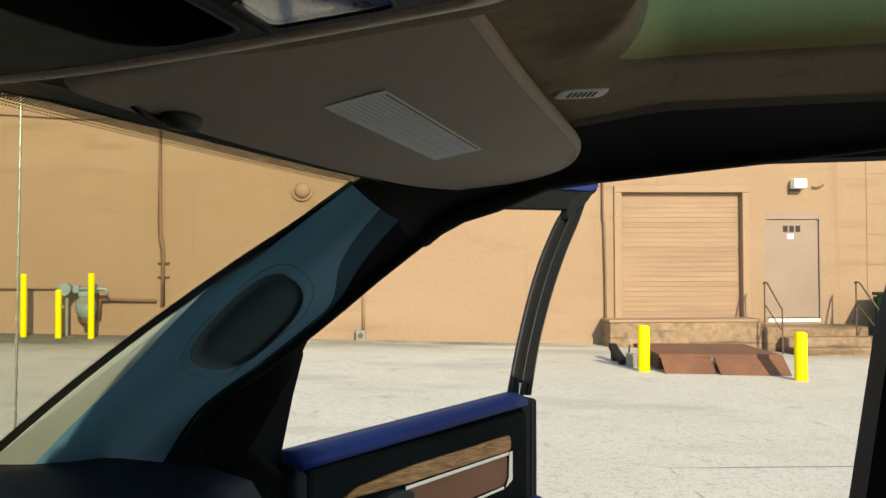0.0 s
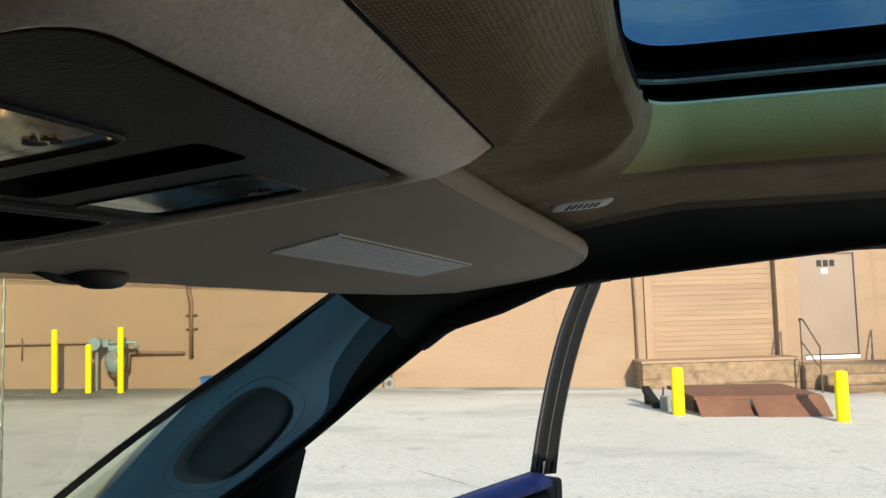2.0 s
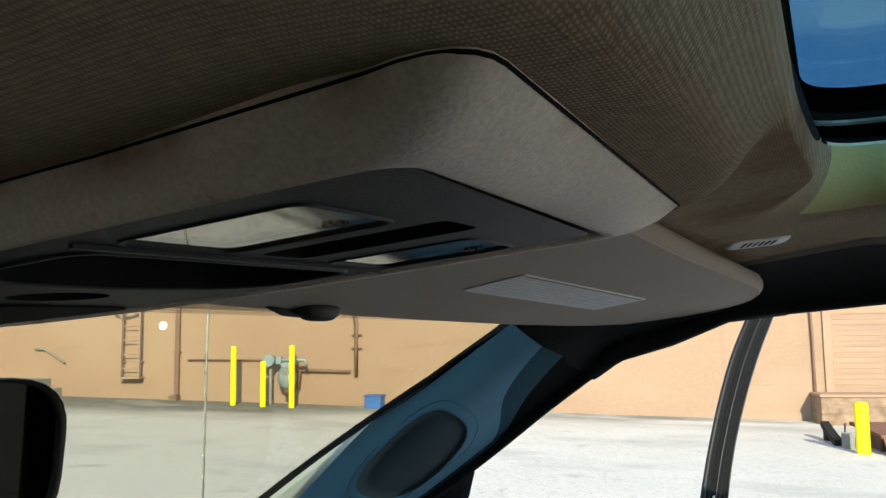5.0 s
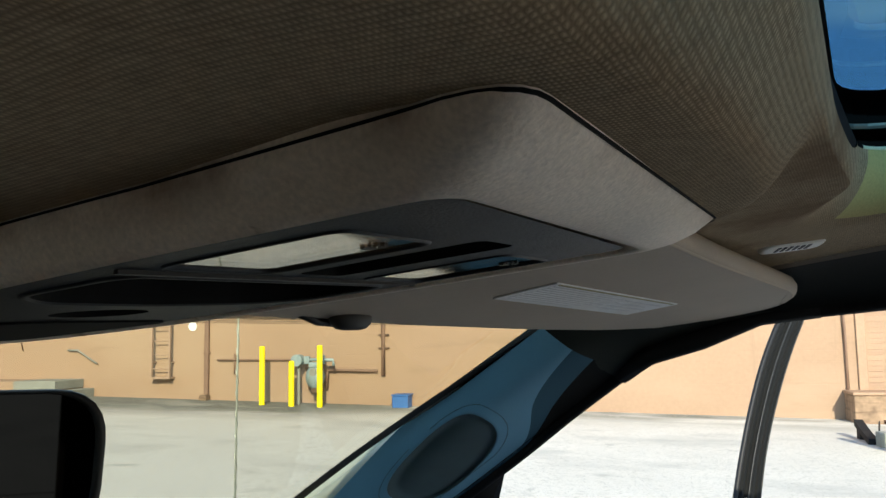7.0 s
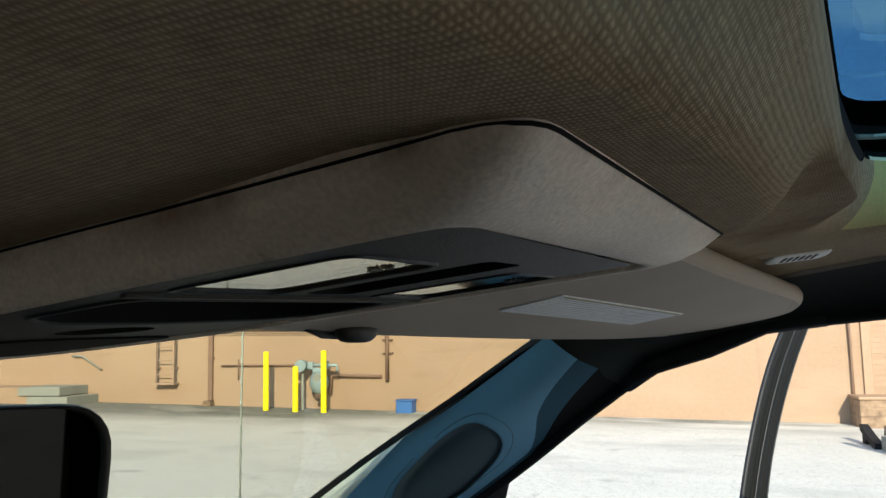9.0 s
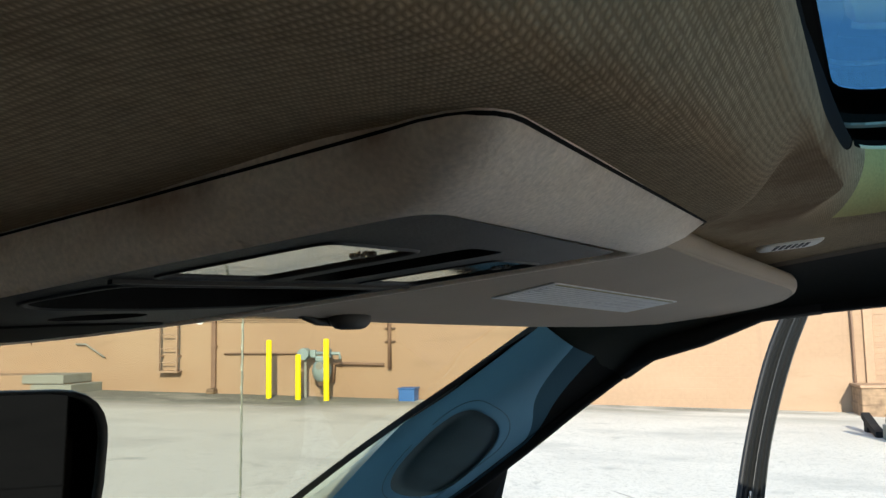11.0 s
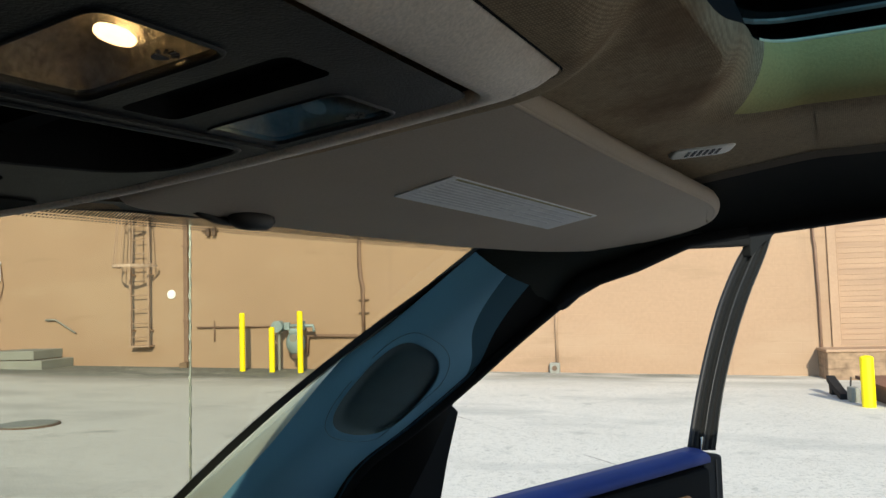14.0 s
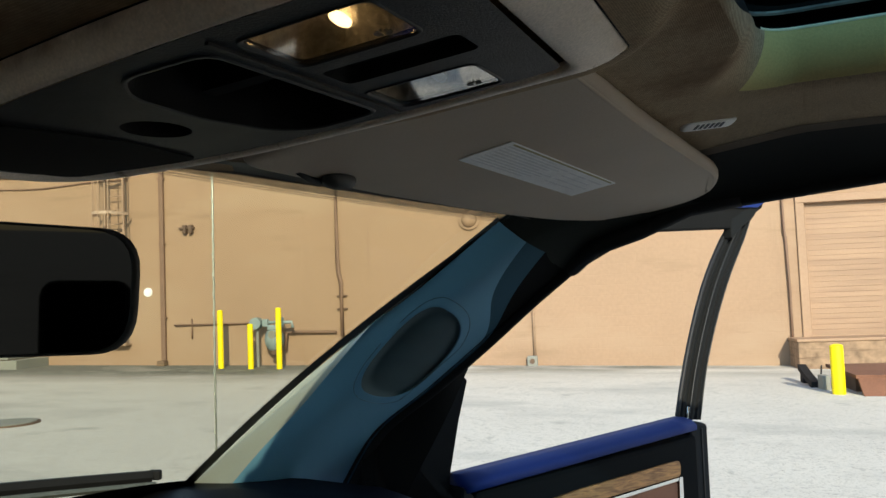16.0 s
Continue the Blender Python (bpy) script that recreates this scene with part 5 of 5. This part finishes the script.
def mirror_mat():
    """Dimmed mirror: even, dark reflections."""
    m = bpy.data.materials.new("dimmed_mirror_glass")
    m.use_nodes = True
    n, l = m.node_tree.nodes, m.node_tree.links
    n.remove(n["Principled BSDF"])
    g = n.new("ShaderNodeBsdfGlossy")
    g.inputs["Color"].default_value, g.inputs["Roughness"].default_value = (0.013, 0.0125, 0.0115, 1), 0.02
    l.new(g.outputs[0], n["Material Output"].inputs["Surface"])
    return m


M["mirror"] = mirror_mat()
mirror()

HINGE, DDIR = Vector((0.664, 0.75)), Vector((-0.42, 0.908)).normalized()


def dr(s, z, out=0.0):
    """A point of the open door: s along it from the hinge, out towards the cabin side."""
    return car(HINGE.x + DDIR.x * s - DDIR.y * out, HINGE.y + DDIR.y * s + DDIR.x * out, z)


def slab(pts, o0, o1, bevel=0.0):
    bm = loft([[dr(s, z, o) for s, z in pts] for o in (o0, o1)])
    if bevel:
        bmesh.ops.recalc_face_normals(bm, faces=bm.faces[:])
        bmesh.ops.bevel(bm, geom=bm.edges[:], offset=bevel, segments=2, affect="EDGES", profile=0.5)
    return bm


def rounded(pts, rad):
    return [(p.x, p.y) for p in outline(pts, rad, 4)]


def door():
    d = part("passenger_door", slab([(0.0, 0.62), (1.145, 0.62), (1.145, 1.165), (1.08, 1.17), (0.0, 1.17)], -0.09, -0.002), M["paint"], suv, "open passenger door with dark trim, wood inlay and brown leather")
    part("rear_jamb", slab([(1.054, 0.70), (1.128, 0.68), (1.132, 1.208), (1.056, 1.226)], -0.01, 0.040, 0.008), M["rubber"], d)
    part("jamb_seam", slab([(1.096, 0.74), (1.101, 0.74), (1.105, 1.20), (1.100, 1.20)], 0.0402, 0.042), M["black"], d)
    part("inner_panel", slab([(0.355, 0.62), (1.072, 0.62), (1.072, 1.190), (0.355, 1.188)], 0.0, 0.048, 0.010), M["matte"], d)
    rail = []
    for k in range(13):
        s = 0.330 + (1.050 - 0.330) * k / 12
        top = 1.216 + 0.012 * k / 12
        rail.append([dr(s, top + dz, o) for o, dz in ((0.0, 0.004), (0.030, 0.004), (0.050, -0.001), (0.062, -0.010), (0.062, -0.022), (0.040, -0.030), (0.0, -0.030))])
    part("belt_trim", loft(rail), M["bluetrim"], d, "blue vinyl upper rail of the door", smooth=True)
    part("front_cap", slab([(0.322, 1.02), (0.352, 1.02), (0.352, 1.182), (0.322, 1.205)], 0.0, 0.050, 0.008), M["rubber"], d)
    part("wood_inlay", slab(rounded([(0.43, 1.119), (0.62, 1.111), (0.985, 1.109), (0.988, 1.145), (0.62, 1.143), (0.47, 1.134)], [0.006, 0.02, 0.010, 0.018, 0.02, 0.006]), 0.049, 0.054), M["wood"], d, "glossy brown burl wood strip")
    part("chrome_strip", slab([(0.605, 1.100), (0.975, 1.100), (0.975, 1.107), (0.605, 1.107)], 0.049, 0.055), M["chrome"], d)
    part("chrome_end", slab([(0.960, 1.028), (0.990, 1.040), (0.990, 1.107), (0.977, 1.107), (0.974, 1.048)], 0.049, 0.056), M["chrome"], d)
    part("chrome_lower_strip", slab([(0.60, 1.020), (0.955, 1.026), (0.955, 1.032), (0.60, 1.026)], 0.049, 0.055), M["chrome"], d)
    part("leather_panel", slab(rounded([(0.600, 1.033), (0.958, 1.034), (0.970, 1.050), (0.972, 1.098), (0.600, 1.098)], 0.008), 0.049, 0.053), M["leather"], d, "brown grained leather insert")
    part("armrest", slab([(0.42, 1.00), (0.68, 1.00), (0.68, 1.015), (0.42, 1.03)], 0.049, 0.12, 0.008), M["dash"], d)
    part("door_handle", slab(rounded([(0.47, 1.02), (0.60, 1.02), (0.612, 1.10), (0.55, 1.112), (0.46, 1.09)], 0.012), 0.049, 0.075, 0.004), M["black"], d)
    part("handle_ring", tube([dr(s, z, 0.078) for s, z in ((0.585, 1.03), (0.590, 1.072), (0.578, 1.080), (0.52, 1.066), (0.49, 1.05))], 0.004), M["chrome"], d, smooth=True)
    part("lower_bolster", slab([(0.62, 0.93), (1.10, 0.94), (1.10, 0.985), (0.62, 0.965)], 0.049, 0.08, 0.015), M["bluetrim"], d)
    # window frame: rear bar, top bar and front sail
    inner = [(1.072, 1.222), (1.112, 1.330), (1.166, 1.446), (1.228, 1.550), (1.302, 1.640), (1.356, 1.690)]
    outer = [(1.160, 1.210), (1.204, 1.340), (1.270, 1.464), (1.346, 1.573), (1.424, 1.664), (1.474, 1.735)]
    # section across the bar: how far over, how far in
    steps = ((0.0, 0.0), (0.05, 0.006), (0.14, 0.006), (0.18, 0.001), (0.26, 0.001), (0.31, 0.009), (0.42, 0.011), (0.56, 0.009), (0.62, 0.002), (0.67, 0.002), (0.71, 0.008), (0.90, 0.007), (0.97, 0.0), (0.90, -0.012), (0.06, -0.012))
    ends = [(mixed(inner, k / 20), mixed(outer, k / 20)) for k in range(21)]
    part("window_frame", loft([[dr(*a.lerp(b, w), o) for w, o in steps] for a, b in ends]), M["framerubber"], d, "dark grey rubber-lined window frame")
    part("glass_channel", tube([dr(a.x - 0.003, a.y, -0.004) for a, b in ends], 0.006), M["black"], d, smooth=True)
    part("channel_lip", tube([dr(*a.lerp(b, 0.30), 0.0095) for a, b in ends], 0.0022, 6), M["liprubber"], d, "paler lip of the glass run", smooth=True)
    part("outer_lip", tube([dr(*a.lerp(b, 0.90), 0.0075) for a, b in ends], 0.0020, 6), M["liprubber"], d, smooth=True)
    part("corner_gusset", slab(rounded([(1.325, 1.660), (1.372, 1.690), (1.440, 1.720), (1.480, 1.752), (1.440, 1.757), (1.325, 1.712)], 0.010), 0.0, 0.0235, 0.003), M["framerubber"], d)
    part("top_bar", slab([(0.75, 1.664), (0.95, 1.674), (1.362, 1.692), (1.500, 1.752), (1.513, 1.778), (1.10, 1.755), (0.75, 1.728)], -0.03, 0.022, 0.005), M["matte"], d)
    part("top_edge", slab([(0.80, 1.712), (1.10, 1.734), (1.46, 1.750), (1.50, 1.766), (1.49, 1.774), (1.10, 1.754), (0.80, 1.730)], 0.0225, 0.029, 0.002), M["bluetrim"], d)
    part("front_sail", slab([(0.16, 1.02), (0.322, 1.02), (0.326, 1.215), (0.352, 1.31), (0.378, 1.384), (0.34, 1.42), (0.25, 1.42), (0.16, 1.34)], -0.03, 0.012, 0.004), M["matte"], d)
    part("tweeter_cover", slab(rounded([(0.18, 1.05), (0.28, 1.05), (0.29, 1.20), (0.25, 1.24), (0.18, 1.22)], 0.03), 0.0125, 0.03, 0.006), M["matte"], d)
    part("latch_pin", rod(dr(1.098, 1.215, 0.006), dr(1.104, 1.248, 0.006), 0.0038, 10), M["chrome"], d)


door()


def cabin():
    # dash top and its rolled edge
    prof = [(1.13, 1.20), (0.95, 1.215), (0.75, 1.218), (0.60, 1.212), (0.53, 1.195), (0.50, 1.15), (0.50, 0.75), (1.13, 0.75)]
    ds = part("dashboard", loft([[car(f - 0.14 * (r / 0.74) ** 2 * (1 if f > 0.9 else 0.3), r, z - 0.012 + 0.040 * smooth(0.55, 0.80, abs(r)) * (1 if z > 1.1 else 0)) for f, z in prof] for r in (-0.84 + 1.68 * k / 20 for k in range(21))]), M["dash"], suv, "dark blue vinyl dashboard top", smooth=True)
    part("dash_end_vent", cbox(0.62, 0.735, 0.50, 0.60, 1.185, 1.222, 0.012), M["bluetrim"], ds, "blue rounded vent pod at the dash end")
    part("vent_grille", cbox(0.635, 0.72, 0.497, 0.505, 1.19, 1.215, 0.002), M["black"], ds)
    part("cowl", loft([[car(f - 0.17 * (r / 0.8) ** 2, r, z) for f, z in ((1.15, 1.185), (1.32, 1.175), (1.32, 1.0), (1.15, 1.0))] for r in (-0.80 + 1.6 * k / 16 for k in range(17))]), M["black"], suv)
    wp = part("wiper", tube([car(1.16 - 0.15 * (r / 0.8) ** 2, r, 1.238 + 0.11 * (0.815 - r)) for r in (-0.1 + 0.91 * k / 10 for k in range(11))], 0.012, 6), M["rubber"], suv, "black wiper at rest along the windscreen foot")
    part("wiper_tip", box(-0.012, 0.012, -0.006, 0.006, -0.010, 0.008, 0.003, Matrix.Translation(car(1.0, 0.815, 1.242))), M["rubber"], wp)
    part("blade", tube([car(1.135 - 0.15 * (r / 0.8) ** 2, r, 1.226 + 0.11 * (0.815 - r)) for r in (0.0 + 0.80 * k / 10 for k in range(11))], 0.006, 6), M["railgrey"], wp)
    part("hood", loft([[car(1.32 + 1.2 * k / 8, r, 1.10 - 0.10 * (k / 8) ** 2 - 0.05 * (r / 0.8) ** 2) for k in range(9)] for r in (-0.82 + 1.64 * j / 10 for j in range(11))], closed=False), M["paint"], suv, smooth=True)
    for s in (1, -1):
        part("fender", cbox(*sorted((s * 0.80, s * 0.90)), 0.75, 2.5, 0.45, 1.03, 0.04), M["paint"], suv)
    # whip antenna on the fender, with a wound wire
    at = part("antenna", rod(car(0.922, 0.886, 1.02), car(0.915, 0.888, 1.85), 0.0020, 8), M["alu"], suv, "thin steel whip antenna wound with wire")
    part("winding", tube([car(0.922 - 0.007 * k / 150 + 0.0022 * math.cos(k * 0.9), 0.886 + 0.002 * k / 150 + 0.0022 * math.sin(k * 0.9), 1.06 + 0.78 * k / 150) for k in range(151)], 0.0009, 5), M["alu"], at, smooth=True)
    part("mount", rod(car(0.922, 0.886, 1.0), car(0.922, 0.886, 1.06), 0.014, 12, 0.008), M["black"], at)
    # body that closes the cabin
    part("floor_pan", cbox(-0.80, 0.80, -0.70, 1.1, 0.42, 0.50), M["carpet"], suv)
    # unseen rear cabin: pale lining added to bounce light onto the console
    part("load_floor", cbox(-0.80, 0.80, -1.95, -0.702, 0.42, 0.50), M["tancarpet"], suv)
    part("firewall", cbox(-0.78, 0.78, 1.05, 1.12, 0.505, 1.15), M["carpet"], suv)
    part("tailgate", cbox(-0.78, 0.78, -1.98, -1.92, 0.505, 0.86), M["tancarpet"], suv)
    part("tailgate_header", cbox(-0.78, 0.78, -1.98, -1.92, 1.66, 1.76), M["carpet"], suv)
    part("side_sill", cbox(0.72, 0.80, -0.33, 0.66, 0.40, 0.60, 0.02), M["paint"], suv)
    part("rear_side", cbox(0.722, 0.80, -1.91, -0.475, 0.505, 0.86), M["tancarpet"], suv)
    part("rear_quarter", cbox(0.722, 0.80, -1.91, -1.80, 0.861, 1.658), M["tancarpet"], suv)
    bp = part("centre_pillar", loft([[car(f, r, z) for f, r in ((f0, 0.69), (f0 + 0.03, 0.70), (f0 + 0.03, 0.76), (-0.47, 0.76), (-0.47, 0.69))] for f0, z in ((-0.315, 0.60), (-0.335, 1.0), (-0.340, 1.24), (-0.375, 1.47), (-0.41, 1.60), (-0.45, 1.668))]), M["rubber"], suv, "dark centre pillar with a rubber door seal")
    part("seat_belt", cbox(0.672, 0.688, -0.46, -0.41, 0.8, 1.60, 0.002), M["black"], bp)
    # solid panels across the driver's windows, added to block light; pale ones bounce some
    part("driver_side", cbox(-0.80, -0.722, -1.45, 0.30, 0.505, 1.658), M["visor"], suv)
    part("driver_rear_side", cbox(-0.80, -0.722, -1.91, -1.452, 0.505, 1.05), M["carpet"], suv)
    part("driver_rear_quarter", cbox(-0.80, -0.722, -1.91, -1.80, 1.051, 1.658), M["carpet"], suv)
    part("driver_fore_side", cbox(-0.80, -0.722, 0.302, 1.05, 0.505, 1.62), M["visor"], suv)
    part("driver_pillar", loft([[car(f, r, z) for f, r in ((f0 - 0.06, -0.66 - d), (f0 + 0.06, -0.62 - d), (f0 + 0.06, -0.70 - d), (f0 - 0.06, -0.74 - d))] for f0, z, d in ((0.20, 1.645, 0.0), (0.55, 1.44, 0.07), (0.92, 1.20, 0.12))]), M["pillar"], suv)
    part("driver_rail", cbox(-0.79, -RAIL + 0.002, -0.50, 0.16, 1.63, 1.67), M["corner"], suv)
    # outer skin
    part("driver_door_skin", cbox(-0.838, -0.802, -1.95, 0.748, 0.45, 1.055, 0.02), M["paint"], suv)
    part("driver_window", cbox(-0.812, -0.802, -1.40, 0.24, 1.06, 1.64), M["darkglass"], suv, "dark tinted side window")
    part("rear_side_skin", cbox(0.802, 0.838, -1.95, -0.475, 0.45, 0.855, 0.02), M["paint"], suv)
    part("tailgate_skin", cbox(-0.82, 0.82, -2.03, -1.982, 0.45, 0.855, 0.02), M["paint"], suv)
    part("nose", cbox(-0.82, 0.82, 2.40, 2.56, 0.45, 0.995, 0.03), M["paint"], suv)
    for s in (1, -1):
        part("cowl_side", cbox(*sorted((s * 0.50, s * 0.82)), 0.98, 1.40, 0.96, 1.075, 0.015), M["paint"], suv)
        for f in (1.75, -1.25):
            wl_ = part("wheel", rod(car(f, s * 0.72, lift(0) + 0.36), car(f, s * 0.93, lift(0) + 0.36), 0.36, 28), M["rubber"], suv, "black tyre on a steel wheel")
            part("rim", rod(car(f, s * 0.80, lift(0) + 0.36), car(f, s * 0.935, lift(0) + 0.36), 0.21, 20), M["alu"], wl_)


M["tancarpet"] = mat("pale_bounce_carpet", (0.60, 0.50, 0.40), 0.95, vary=0.2, scale=20, fine=300, bump=0.4)
M["carpet"] = mat("dark_carpet", (0.03, 0.027, 0.024), 0.95, vary=0.2, scale=20, fine=300, bump=0.4)

cabin()


def seat(r, tilt):
    """Front seat with its head restraint, behind the camera; unseen, added to block light."""
    se = part("seat", cbox(r - 0.24, r + 0.24, -0.34, 0.16, 0.72, 0.88, 0.05, 3), M["seatleather"], suv, "dark leather front seat with a head restraint")
    lean = CARM @ Matrix.Translation((r, -0.36, 0.86)) @ Matrix.Rotation(radians(tilt), 4, "X")
    part("backrest", box(-0.23, 0.23, -0.07, 0.07, 0.0, 0.50, 0.05, lean, 3), M["seatleather"], se)
    part("head_restraint", box(-0.13, 0.13, -0.05, 0.05, 0.55, 0.73, 0.045, lean, 3), M["seatleather"], se)
    for x in (-0.06, 0.06):
        part("restraint_post", rod(lean @ Vector((x, 0, 0.48)), lean @ Vector((x, 0, 0.57)), 0.007, 8), M["chrome"], se)
    part("seat_base", cbox(r - 0.20, r + 0.20, -0.30, 0.12, 0.50, 0.719, 0.01), M["black"], se)


M["seatleather"] = mat("dark_seat_leather", (0.035, 0.03, 0.026), 0.55, vary=0.15, scale=14, fine=260, bump=0.3, dist=0.002)
seat(-0.38, 20)
seat(0.38, 60)


def rear_bench():
    # unseen bench; its restraint is added to darken the rear-view mirror
    be = part("rear_bench", cbox(-0.68, 0.68, -1.16, -0.70, 0.62, 0.84, 0.05, 3), M["seatleather"], suv, "dark leather rear bench")
    part("backrest", cbox(-0.68, 0.68, -1.26, -1.10, 0.80, 1.06, 0.05, 3), M["seatleather"], be)
    for r, w, z in ((-0.42, 0.13, 1.22), (0.055, 0.10, 1.47)):
        part("head_restraint", cbox(r - w, r + w, -1.24, -1.13, 1.04, z, 0.035, 3), M["seatleather"], be)


rear_bench()


def far_side():
    """The building across the lot, seen in the mirror alone."""
    tagged(part("wall_south", box(-40, 40, -26.3, -26.0, -2, 4.6), M["wall"]), "tan painted wall across the lot", "wall", kind="structure")


far_side()
